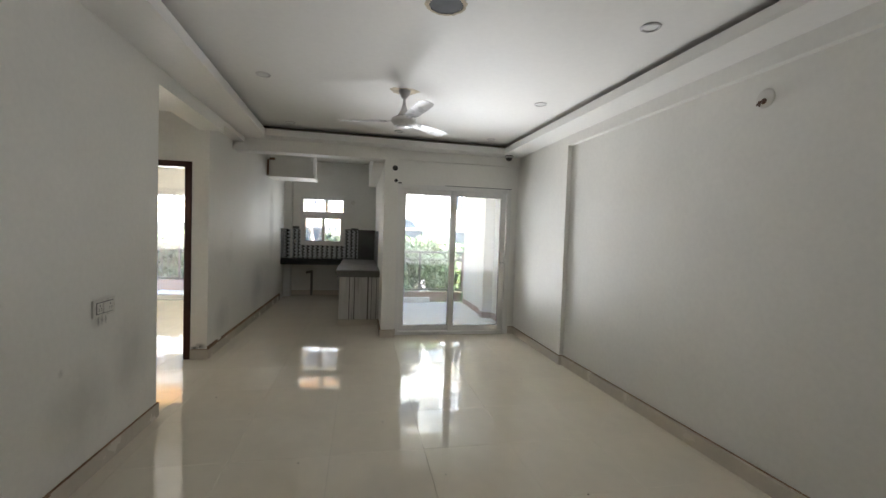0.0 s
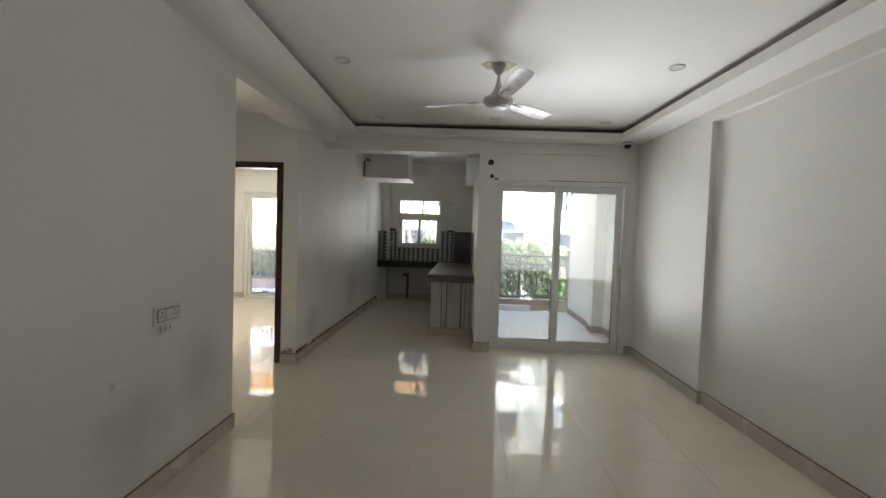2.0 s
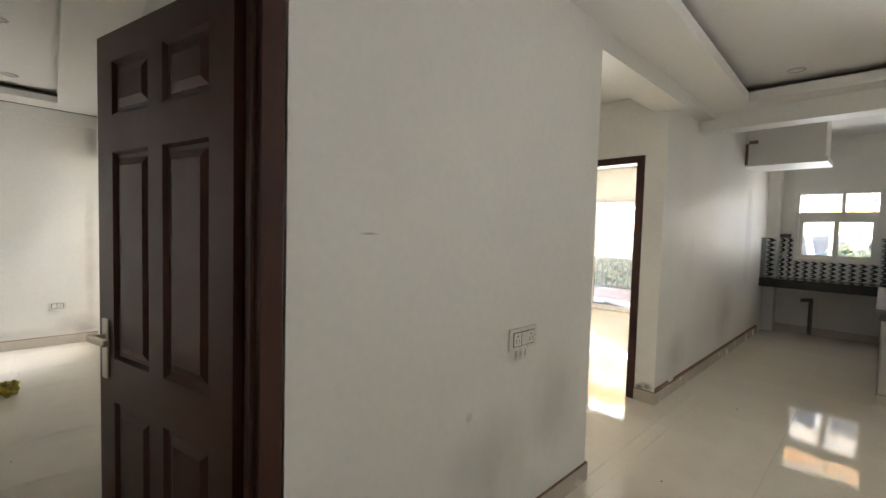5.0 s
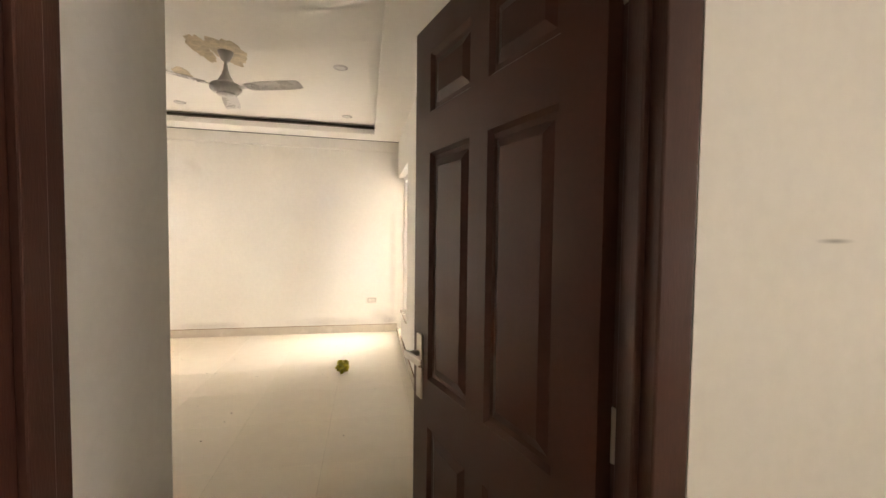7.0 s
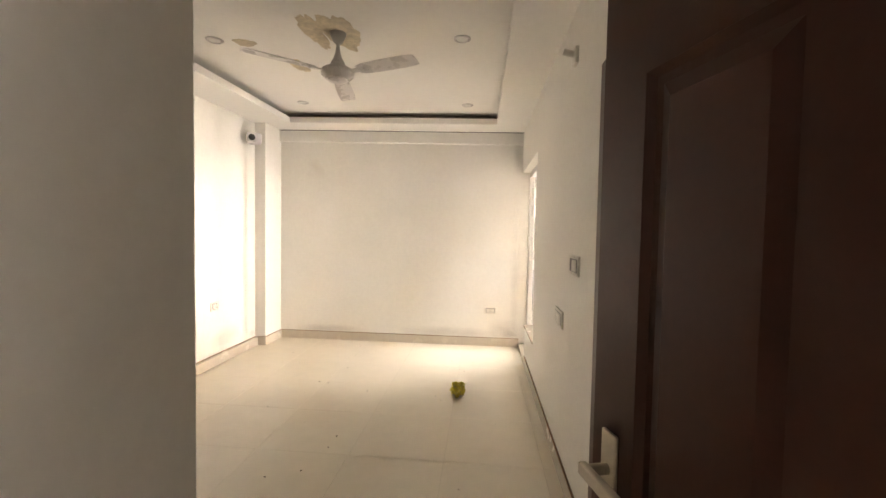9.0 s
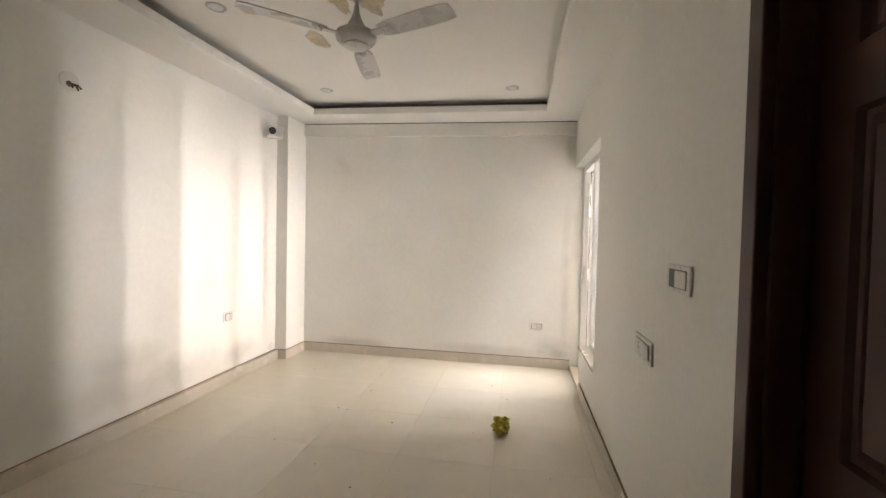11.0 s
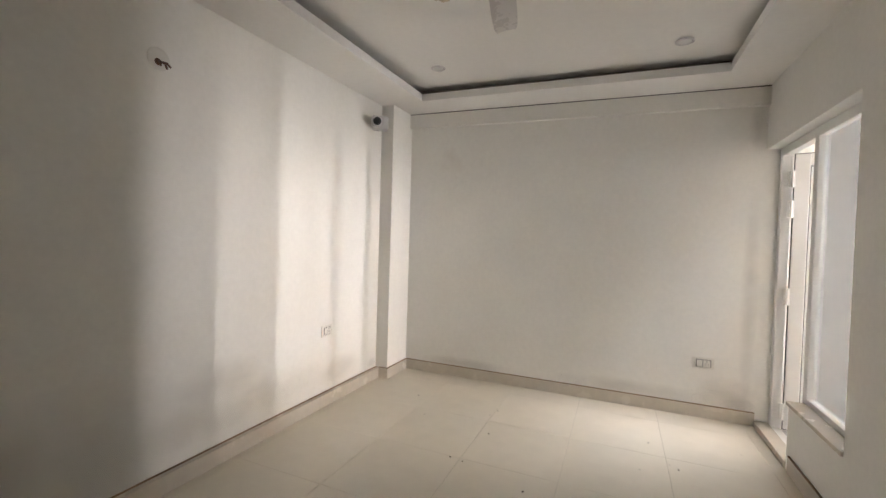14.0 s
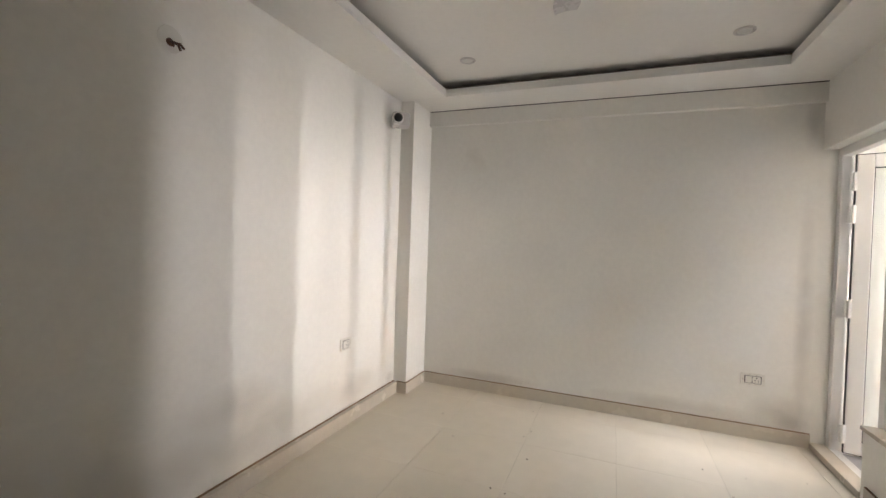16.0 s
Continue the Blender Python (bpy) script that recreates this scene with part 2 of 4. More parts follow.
# ---- plan, in metres ----
LX, RX, PX = 0.0, 3.76, 3.68
FY, BACK = 2.37, -6.2
KX0, KX1, KY = -0.137, 1.75, 6.11
SKEW = 1.6
D2Y = 1.44
BX0, BX1, BY0, BY1 = -5.22, -0.81, -5.02, -1.83
PASSY = -2.845
SLAB = 2.92
L_RING, L_LIP, L_TOP = 2.555, 2.635, 2.69
B_RING, B_LIP, B_TOP = 2.612, 2.675, 2.735

# ---- walls ----
structure(boxes("wall_living_west", PAINT, [
    (-0.12, LX, -1.755, 0, 0, SLAB), (-0.12, LX, -2.74, -1.755, 2.115, SLAB), (-0.12, LX, BACK, -2.74, 0, SLAB)]),
    "white painted living room wall with a doorway", "wall")
structure(boxes("wall_recess", PAINT, [(-3.6, -0.12, -0.12, 0, 0, SLAB), (-1.25, -1.13, 0, D2Y, 0, SLAB)]), "white painted walls of a small recess", "wall")
structure(boxes("wall_second_door", PAINT, [
    (-0.30, KX0, D2Y, D2Y + 0.12, 0, SLAB), (-1.13, -0.30, D2Y, D2Y + 0.12, 2.10, SLAB), (-3.6, -1.13, D2Y, D2Y + 0.12, 0, SLAB)]),
    "cream painted wall round a dark door frame", "wall")
structure(boxes("wall_kitchen_west", PAINT, [(KX0 - 0.16, KX0, D2Y + 0.12, KY + 0.2, 0, SLAB)]), "white painted wall beside the kitchen, scuffed", "wall")
structure(boxes("wall_kitchen_back", PAINT, [
    (KX0, 0.17, KY, KY + 0.2, 0, SLAB), (1.10, 2.0, KY, KY + 0.2, 0, SLAB), (0.17, 1.10, KY, KY + 0.2, 0, 1.10), (0.17, 1.10, KY, KY + 0.2, 2.14, SLAB)]),
    "grey shaded kitchen wall with a window", "wall")
structure(boxes("wall_kitchen_east", PAINT, [(KX1, 1.93, 2.24, KY, 0, SLAB)]), "white painted pier and kitchen side wall", "wall")
structure(boxes("wall_balcony_door", PAINT, [
    (1.93, 3.58, FY, FY + 0.2, 2.10, SLAB), (3.58, RX + 0.2, FY, FY + 0.2, 0, SLAB), (1.93, PX, FY - 0.035, FY, 2.425, L_RING + 0.03)]),
    "white painted wall over a sliding balcony door", "wall")
EAST = pose(3.73, 0.9, 0, 0, 0, SKEW)
bm = box(bmesh.new(), 0, 0.3, -8, 1.6, 0, SLAB, m=EAST)
box(bm, -0.05, 0, -8, 0, 2.45, L_RING + 0.03, m=EAST)
structure(part("wall_living_east", bm, PAINT), "long plain white painted wall", "wall")
structure(boxes("pillar", PAINT, [(PX, RX + 0.2, 0.90, FY, 0, L_RING + 0.03)]), "shallow white painted pillar on the wall", "pillar")
structure(boxes("wall_living_back", PAINT, [(-0.12, RX + 0.5, BACK - 0.15, BACK, 0, SLAB)]), "plain white painted end wall", "wall")
structure(boxes("beam_kitchen", PAINT, [(KX0, KX1, 2.24, FY + 0.08, 2.40, SLAB), (1.60, KX1, FY + 0.08, KY, 2.38, SLAB)]), "white painted beam over the kitchen entrance", "beam")
structure(boxes("beam_recess", PAINT, [(-0.24, LX, 0, D2Y, 2.436, SLAB), (-0.137, 0.0, D2Y, 2.24, 2.50, SLAB)]), "white painted beam over the recess", "beam")
structure(boxes("kitchen_pillar", PAINT, [(1.40, KX1, 5.62, KY, 1.46, 2.38)]), "grey shaded pillar in the kitchen corner", "pillar")
structure(boxes("kitchen_pillar_base", CEMENT, [(1.40, KX1, 5.624, KY, 0, 1.46)]), "bare grey cement lower part of a pillar", "pillar")
structure(boxes("kitchen_duct", PAINT, [(KX0, 0.0, 5.85, KY, 0, SLAB)]), "white boxed corner in the kitchen", "pillar")

structure(boxes("wall_bedroom_far", PAINT, [(BX0 - 0.2, BX0, BY0 - 0.2, BY1 + 0.23, 0, SLAB)])
    , "large plain white bedroom wall", "wall")
structure(boxes("wall_bedroom_south", PAINT, [(BX0, BX1 + 0.12, BY0 - 0.2, BY0, 0, SLAB)]), "white bedroom wall with damp marks", "wall")
structure(boxes("bedroom_pillar", PAINT, [(BX0, -4.83, BY0, -4.89, 0, B_RING + 0.09)]), "white corner pillar in the bedroom", "pillar")
structure(boxes("wall_bedroom_north", PAINT, [
    (-3.865, -1.85, BY1, BY1 + 0.23, 0, SLAB), (-1.0, -0.12, BY1, BY1 + 0.23, 0, SLAB), (-1.85, -1.0, BY1, BY1 + 0.23, 2.10, SLAB), (-1.85, -1.0, BY1 + 0.18, BY1 + 0.23, 0, 2.10), (BX0, -3.865, BY1, BY1 + 0.23, 2.135, SLAB), (-4.56, -3.865, BY1, BY1 + 0.23, 0, 0.40)]),
    "white bedroom wall with a balcony door and window", "wall")
structure(boxes("wall_passage", PAINT, [(BX1, -0.12, PASSY - 0.12, PASSY, 0, SLAB), (BX1, BX1 + 0.12, BY0 - 0.2, PASSY - 0.12, 0, SLAB), (-0.14, -0.12, PASSY, -2.74, 0, SLAB)]),
    "plain white wall of the bedroom entrance", "wall")
structure(boxes("wall_second_room", PAINT, [
    (-3.6, -3.45, D2Y, 5.45, 0, SLAB), (-3.45, -2.80, 5.30, 5.45, 0, SLAB), (-2.80, -0.80, 5.30, 5.45, 2.12, SLAB), (-0.80, -0.297, 5.30, 5.45, 0, SLAB), (-0.305, -0.297, D2Y + 0.12, 5.30, 0, SLAB)]),
    "white walls of the room behind the dark door frame", "wall")
structure(boxes("roof_slab", EXTERIOR, [(-5.62, RX + 0.4, BACK - 2.6, -1.45, SLAB, 3.2), (-3.75, 2.0, -1.45, 6.6, SLAB, 3.2), (2.0, RX + 0.4, -1.45, 5.4, SLAB, 3.2), (-5.62, -3.75, -1.45, 3.5, SLAB, 3.2)]), "concrete slab over the flat", "roof")
structure(boxes("wall_outer", EXTERIOR, [(-3.75, -3.6, -1.6, 5.45, -0.6, SLAB), (-5.62, -5.42, -1.6, 1.9, -0.6, SLAB), (BX0 - 0.2, BX0, -1.6, -1.5, 0, SLAB)]), "cream outdoor wall beside the bedroom balcony", "wall")

# ---- ceilings ----
def lift(x, y):
    """How much the bedroom's false ceiling climbs towards its far corner."""
    return 0.052 * min(1, max(0, (-1.4 - x) / 3.8)) * min(1, max(0, (-2.0 - y) / 2.9))


def tray(name, x0, x1, y0, y1, ix0, ix1, iy0, iy1, ring, lip, top, label, m=None, rise=None):
    """A dropped border with an upstand at its inner edge, an open cove behind it, and the raised middle."""
    g = 0.13
    bm = bmesh.new()
    for d in ((x0, ix0, y0, y1), (ix1, x1, y0, y1), (ix0, ix1, y0, iy0), (ix0, ix1, iy1, y1)):
        box(bm, *d, ring, ring + 0.02)
    w = 0.018
    for d in ((ix0 - w, ix0, iy0 - w, iy1 + w), (ix1, ix1 + w, iy0 - w, iy1 + w), (ix0, ix1, iy0 - w, iy0), (ix0, ix1, iy1, iy1 + w)):
        box(bm, *d, ring + 0.021, lip)
    box(bm, ix0 - g, ix1 + g, iy0 - g, iy1 + g, top, top + 0.02)
    if rise:
        bmesh.ops.subdivide_edges(bm, edges=bm.edges[:], cuts=5, use_grid_fill=True)
    ob = structure(part(name, bm, CEILING), label, "ceiling")
    sheets = [ob]
    if m:
        ob.matrix_basis = m
    # dark brown strips close the cove all round the raised middle
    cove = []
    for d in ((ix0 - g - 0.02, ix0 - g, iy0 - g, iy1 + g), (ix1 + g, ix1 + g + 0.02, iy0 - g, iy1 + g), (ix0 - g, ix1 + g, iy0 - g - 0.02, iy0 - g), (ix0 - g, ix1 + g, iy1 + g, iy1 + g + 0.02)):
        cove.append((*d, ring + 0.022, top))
    ob = structure(boxes(name + "_cove", COVE, cove), "dark brown cove behind the ceiling border", "ceiling")
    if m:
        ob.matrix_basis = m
    for sheet in sheets + [ob] if rise else []:
        for v in sheet.data.vertices:
            v.co.z += rise(v.co.x, v.co.y)


tray("ceiling_living", -1.9, 2.2, -8.2, 0.33, -1.54, 1.545, -6.7, 0, L_RING, L_LIP, L_TOP, "white tray ceiling with a dropped border", pose(1.82, 2.065, 0, 0, 0, SKEW))
tray("ceiling_bedroom", BX0, BX1, BY0, BY1, -4.805, -1.40, -4.577, -2.165, B_RING, B_LIP, B_TOP, "white bedroom tray ceiling with a dropped border", rise=lift)
structure(boxes("ceiling_passage", CEILING, [(BX1 + 0.003, -0.12, PASSY, BY1, B_RING, B_RING + 0.02)]), "low white ceiling of the bedroom entrance", "ceiling")
structure(boxes("ceiling_recess", CEILING, [(-1.13, -0.24, 0, D2Y, 2.60, 2.62)]), "white ceiling of the small recess", "ceiling")
structure(boxes("ceiling_second_room", CEILING, [(-3.45, -0.305, D2Y + 0.12, 5.30, 2.62, 2.64)]), "white ceiling of the second room", "ceiling")


# ceiling_gap is a solid strip whose near-black colour stands for the gap's shade
for name, mat, depth, low, high, label in (("wall_strip", PAINT, 0.045, 2.467, B_RING - 0.010, "plastered white strip along the top of a wall"), ("ceiling_gap", SEAL_AND_SHADE, 0.040, B_RING - 0.011, B_RING + 0.015, "dark strip for the shaded gap between wall strip and ceiling")):
    strip = boxes(name, mat, [(BX0, BX0 + depth, -4.89, BY1, low, high)])
    for v in strip.data.vertices:
        v.co.z += lift(v.co.x, v.co.y)
    structure(strip, label, "trim")


# ---- skirting ----
def skirting(name, dims, label="beige tile skirting with a brown top joint", m=None):
    ob = structure(boxes(name, SKIRT, [(*d, 0, 0.1) for d in dims], bevel=0.0015), label, "skirting")
    top = []
    for x0, x1, y0, y1 in dims:
        if y1 - y0 == min(y1 - y0, x1 - x0) and 0.03 < y1 - y0 < 0.06:
            y1 = y0 + 0.014
        if 0.03 < x1 - x0 < 0.06 and x0 < -0.03 and x1 == 0:
            x0 = x1 - 0.012
        top.append((x0 + 0.001, x1 - 0.001, y0 + 0.001, y1 - 0.001, 0.1005, 0.105))
    boxes("joint", GRIME_AND_STRIP, top, ob, "brown grime in the joint")
    if m:
        ob.matrix_basis = m


S = 0.014
skirting("baseboard_1", [(LX, LX + S, -1.1, S), (LX - 0.12, LX, 0, S), (LX, LX + S + 0.012, -1.74, -1.1)])
skirting("baseboard_2", [(LX, LX + S, BACK, -2.76)])
skirting("baseboard_3", [(-0.30, KX0 + S, D2Y - S, D2Y), (KX0, KX0 + S, D2Y, 5.5)])
structure(boxes("skirting_gap", GRIME_AND_STRIP, [(KX0 + 0.001, KX0 + 0.012, 1.9, 5.45, 0.1055, 0.128), (KX0 + 0.001, KX0 + 0.011, D2Y, 1.75, 0.1055, 0.135)]), "dark broken plaster above the skirting", "skirting")
skirting("baseboard_4", [(KX1 - S, 1.93, 2.24 - S, 2.24), (1.93, 1.94, 2.24 - S, FY), (KX1 - S, KX1, 2.24, 2.99)])
skirting("baseboard_5", [(3.60, PX, FY - S, FY), (PX - S, PX, 0.90, FY - S), (PX - S, 3.73 - S, 0.90 - S, 0.90)])
skirting("baseboard_11", [(-0.034, 0, -8, -S)], m=EAST)
skirting("baseboard_6", [(BX0, BX0 + S, -4.89, BY1 - 0.005)])
skirting("baseboard_7", [(-4.83, BX1, BY0, BY0 + 0.044), (BX0, -4.83 + S, -4.89, -4.89 + S), (-4.83, -4.83 + S, BY0 + 0.044, -4.89)])
skirting("baseboard_8", [(-4.50, -1.855, BY1 - S, BY1), (-0.995, -0.14, BY1 - S, BY1)])
skirting("baseboard_9", [(BX1 - S, -0.14, PASSY, PASSY + S), (BX1 - S, BX1, BY0 + 0.044, PASSY)])
skirting("baseboard_10", [(-3.45, -2.80, 5.30 - S, 5.30), (-3.45, -3.45 + S, D2Y + 0.12, 5.30 - S)])


# ---- doors ----
def slab_with_panels(parent, width, height, thick):
    """A moulded six-panel leaf from its hinge along +x, with its body, raised panels and their mouldings."""
    rows = [(0.16, 0.76), (0.92, 1.66), (1.79, height - 0.10)]
    cols = [(0.115, width / 2 - 0.045), (width / 2 + 0.045, width - 0.115)]
    h = thick / 2
    bm = bmesh.new()
    xs = [0, cols[0][0], cols[0][1], cols[1][0], cols[1][1], width]
    for a, b in ((xs[0], xs[1]), (xs[2], xs[3]), (xs[4], xs[5])):
        box(bm, a, b, -h, h, 0.008, height)
    zs = [0.008, rows[0][0], rows[0][1], rows[1][0], rows[1][1], rows[2][0], rows[2][1], height]
    for a, b in cols:
        for lo, hi in ((zs[0], zs[1]), (zs[2], zs[3]), (zs[4], zs[5]), (zs[6], zs[7])):
            box(bm, a, b, -h, h, lo, hi)
    part("leaf", bm, WOOD, parent)
    for a, b in cols:
        for lo, hi in rows:
            bm = bmesh.new()
            for side in (-1, 1):
                e, f = h - 0.0005, h - 0.013
                steps = [(0, e), (0.010, f), (0.024, f), (0.050, h - 0.003), (0.056, h - 0.003)]
                loops = []
                for inset, y in steps:
                    loops.append([bm.verts.new((x, side * y, z)) for x, z in ((a + inset, lo + inset), (b - inset, lo + inset), (b - inset, hi - inset), (a + inset, hi - inset))])
                for p, q in zip(loops, loops[1:]):
                    for k in range(4):
                        bm.faces.new((p[k], p[(k + 1) % 4], q[(k + 1) % 4], q[k]))
                bm.faces.new(loops[-1])
            part("raised_panel", bm, WOOD, parent)


def lever(parent, x, z, y, side):
    """A lever handle on a tall back plate."""
    bm = box(bmesh.new(), x - 0.021, x + 0.021, min(y, y + side * 0.008), max(y, y + side * 0.008), z - 0.11, z + 0.11, bevel=0.003)
    plate = part("handle_plate", bm, STEEL, parent, "worn steel back plate")
    bm = tube(bmesh.new(), (x, y + side * 0.006, z + 0.045), (x, y + side * 0.05, z + 0.045), 0.010)
    box(bm, x - 0.125, x + 0.012, y + side * 0.05 - 0.008, y + side * 0.05 + 0.008, z + 0.034, z + 0.057, bevel=0.004)
    part("lever_handle", bm, STEEL, plate, "square steel lever")


HINGE, LEAF_END = Vector((-0.088, -1.848)), Vector((-0.884, -2.076))
leaf_way = LEAF_END - HINGE
door = thing("door_1", "open dark brown six-panel door with steel lever", "door", pose(HINGE.x, HINGE.y, 0, 0, 0, math.degrees(math.atan2(leaf_way.y, leaf_way.x))))
tagged(door, kind="structure")
slab_with_panels(door, leaf_way.length, 2.075, 0.036)
lever(door, leaf_way.length - 0.058, 0.95, 0.018, 1)
lever(door, leaf_way.length - 0.058, 0.95, -0.018, -1)
for z in (0.25, 1.05, 1.85):
    part("hinge", tube(bmesh.new(), (-0.004, -0.022, z - 0.05), (-0.004, -0.022, z + 0.05), 0.007), STEEL, door)


def door_frame(name, label, m, width, height, depth, face=0.062):
    """A rebated timber frame: two jambs and a head, from the origin along +x, into +y."""
    ob = tagged(thing(name, label, "door frame", m), kind="structure")
    for jx, stop in ((0, 1), (width - face, -1)):
        bm = box(bmesh.new(), jx, jx + face, -0.012, depth, 0, height, bevel=0.004)
        sx = jx + face if stop == 1 else jx - 0.014
        box(bm, sx, sx + 0.014, 0.02, depth * 0.55, 0, height - face, bevel=0.003)
        part("jamb", bm, FRAMEWOOD, ob)
    bm = box(bmesh.new(), face, width - face, -0.012, depth, height - face, height, bevel=0.004)
    part("head", bm, FRAMEWOOD, ob)


door_frame("door_frame", "dark brown wooden bedroom door frame", pose(0, -1.766, 0, 0, 0, -90) @ Matrix.Diagonal((1, -1, 1, 1)), 0.98, 2.114, 0.12)
door_frame("door_frame", "dark brown wooden frame of an open doorway", pose(-1.13, D2Y, 0), 0.828, 2.097, 0.11)


door_frame("door_frame", "dark brown wooden frame of a closed door", pose(-1.85, BY1, 0), 0.85, 2.097, 0.16)
closed = tagged(thing("door_3", "closed dark brown panelled door in the bedroom", "door", pose(-1.785, BY1 + 0.125, 0)), kind="structure")
slab_with_panels(closed, 0.72, 2.03, 0.036)
lever(closed, 0.66, 0.95, -0.018, -1)

# ---- sliding balcony door ----
def window_sash(parent, x0, x1, z0, z1, y, depth, bar, pane, name="sash"):
    bm = bmesh.new()
    box(bm, x0, x0 + bar, y, y + depth, z0, z1, bevel=0.004)
    box(bm, x1 - bar, x1, y, y + depth, z0, z1, bevel=0.004)
    box(bm, x0 + bar, x1 - bar, y, y + depth, z0, z0 + bar, bevel=0.004)
    box(bm, x0 + bar, x1 - bar, y, y + depth, z1 - bar, z1, bevel=0.004)
    s = part(name, bm, UPVC, parent)
    bm = bmesh.new()
    e = 0.006
    for d in ((x0 + bar, x0 + bar + e, z0 + bar, z1 - bar), (x1 - bar - e, x1 - bar, z0 + bar, z1 - bar), (x0 + bar, x1 - bar, z0 + bar, z0 + bar + e), (x0 + bar, x1 - bar, z1 - bar - e, z1 - bar)):
        box(bm, d[0], d[1], y + depth / 2 - 0.008, y + depth / 2 + 0.008, d[2], d[3])
    part("seal", bm, SEAL_AND_SHADE, s)
    p = part("pane", box(bmesh.new(), x0 + bar, x1 - bar, y + depth / 2 - 0.003, y + depth / 2 + 0.003, z0 + bar, z1 - bar), pane, s)
    p.visible_shadow = False
    return s


slide = tagged(thing("sliding_door", "white framed two-leaf sliding glass door, closed", "sliding door"), kind="structure")
bm = bmesh.new()
for d in ((1.93, 1.985, 0, 2.10), (3.52, 3.58, 0, 2.10), (1.985, 3.52, 2.045, 2.10), (1.985, 3.52, 0, 0.045)):
    box(bm, d[0], d[1], FY - 0.015, FY + 0.10, d[2], d[3], bevel=0.004)
part("outer_frame", bm, UPVC, slide)
window_sash(slide, 1.985, 2.775, 0.045, 2.045, FY + 0.052, 0.034, 0.075, GLASS)
front = window_sash(slide, 2.70, 3.515, 0.045, 2.045, FY + 0.012, 0.034, 0.075, GLASS)
part("pull_handle", box(bmesh.new(), 3.455, 3.475, FY - 0.006, FY + 0.012, 0.95, 1.13, bevel=0.004), UPVC, front)
part("latch", box(bmesh.new(), 3.40, 3.50, FY - 0.004, FY + 0.008, 1.035, 1.042), BLACK, front)

# near-black solid strips give the shade of the gap over the frame
structure(boxes("head_gap", SEAL_AND_SHADE, [(2.6, 3.585, FY - 0.004, FY + 0.01, 2.1005, 2.108), (1.90, 1.99, FY - 0.006, FY, 2.103, 2.12)]), "dark strip for the shaded gap over the sliding door frame", "trim")

# ---- kitchen window ----
kwin = tagged(thing("window_1", "white framed kitchen window with top lights", "window"), kind="structure")
bm = bmesh.new()
for d in ((0.17, 0.215, 1.10, 2.14), (1.055, 1.10, 1.10, 2.14), (0.215, 1.055, 2.095, 2.14), (0.215, 1.055, 1.10, 1.145), (0.215, 1.055, 1.735, 1.83), (0.68, 0.72, 1.83, 2.095)):
    box(bm, d[0], d[1], KY - 0.02, KY + 0.08, d[2], d[3], bevel=0.004)
part("window_frame", bm, UPVC, kwin)
window_sash(kwin, 0.215, 0.655, 1.145, 1.735, KY + 0.035, 0.03, 0.045, GLASS)
window_sash(kwin, 0.615, 1.055, 1.145, 1.735, KY + 0.0, 0.03, 0.045, GLASS)
for x0, x1 in ((0.215, 0.68), (0.72, 1.055)):
    part("pane", box(bmesh.new(), x0, x1, KY + 0.03, KY + 0.036, 1.83, 2.095), GLASS, kwin).visible_shadow = False

slide_2 = tagged(thing("sliding_door", "white framed glass door of the second room", "sliding door"), kind="structure")
bm = bmesh.new()
for d in ((-2.80, -2.745, 0, 2.12), (-0.855, -0.80, 0, 2.12), (-2.745, -0.855, 2.065, 2.12), (-2.745, -0.855, 0, 0.03)):
    box(bm, d[0], d[1], 5.33, 5.43, d[2], d[3], bevel=0.004)
part("outer_frame", bm, UPVC, slide_2)
window_sash(slide_2, -2.745, -1.79, 0.03, 2.065, 5.385, 0.034, 0.06, GLASS)
window_sash(slide_2, -1.83, -0.855, 0.03, 2.065, 5.345, 0.034, 0.06, GLASS)

# ---- bedroom balcony door and window ----
WY = BY1 + 0.085
bwin = tagged(thing("window_2", "white framed clear window beside a balcony door", "window"), kind="structure")
bm = bmesh.new()
for d in ((BX0, BX0 + 0.055, 0.035, 2.135), (-4.615, -4.555, 0.035, 2.135), (-3.92, -3.865, 0.40, 2.135), (BX0 + 0.055, -4.615, 2.075, 2.135), (-4.555, -3.92, 2.075, 2.135), (-4.555, -3.92, 0.40, 0.455), (BX0, -4.56, 0.0, 0.035)):
    box(bm, d[0], d[1], WY, WY + 0.06, d[2], d[3], bevel=0.004)
part("window_frame", bm, UPVC, bwin)
part("pane", box(bmesh.new(), -4.555, -3.92, WY + 0.028, WY + 0.034, 0.455, 2.075), CLEAR, bwin).visible_shadow = False
bm = box(bmesh.new(), -4.57, -3.87, BY1 - 0.012, WY, 0.40, 0.425, bevel=0.004)
part("window_sill", bm, SKIRT, bwin, "chipped stone sill")
structure(boxes("threshold", SKIRT, [(BX0 + 0.002, -4.562, BY1 - 0.01, WY - 0.002, 0.0, 0.045)], bevel=0.004), "raised stone threshold of the balcony door", "threshold")

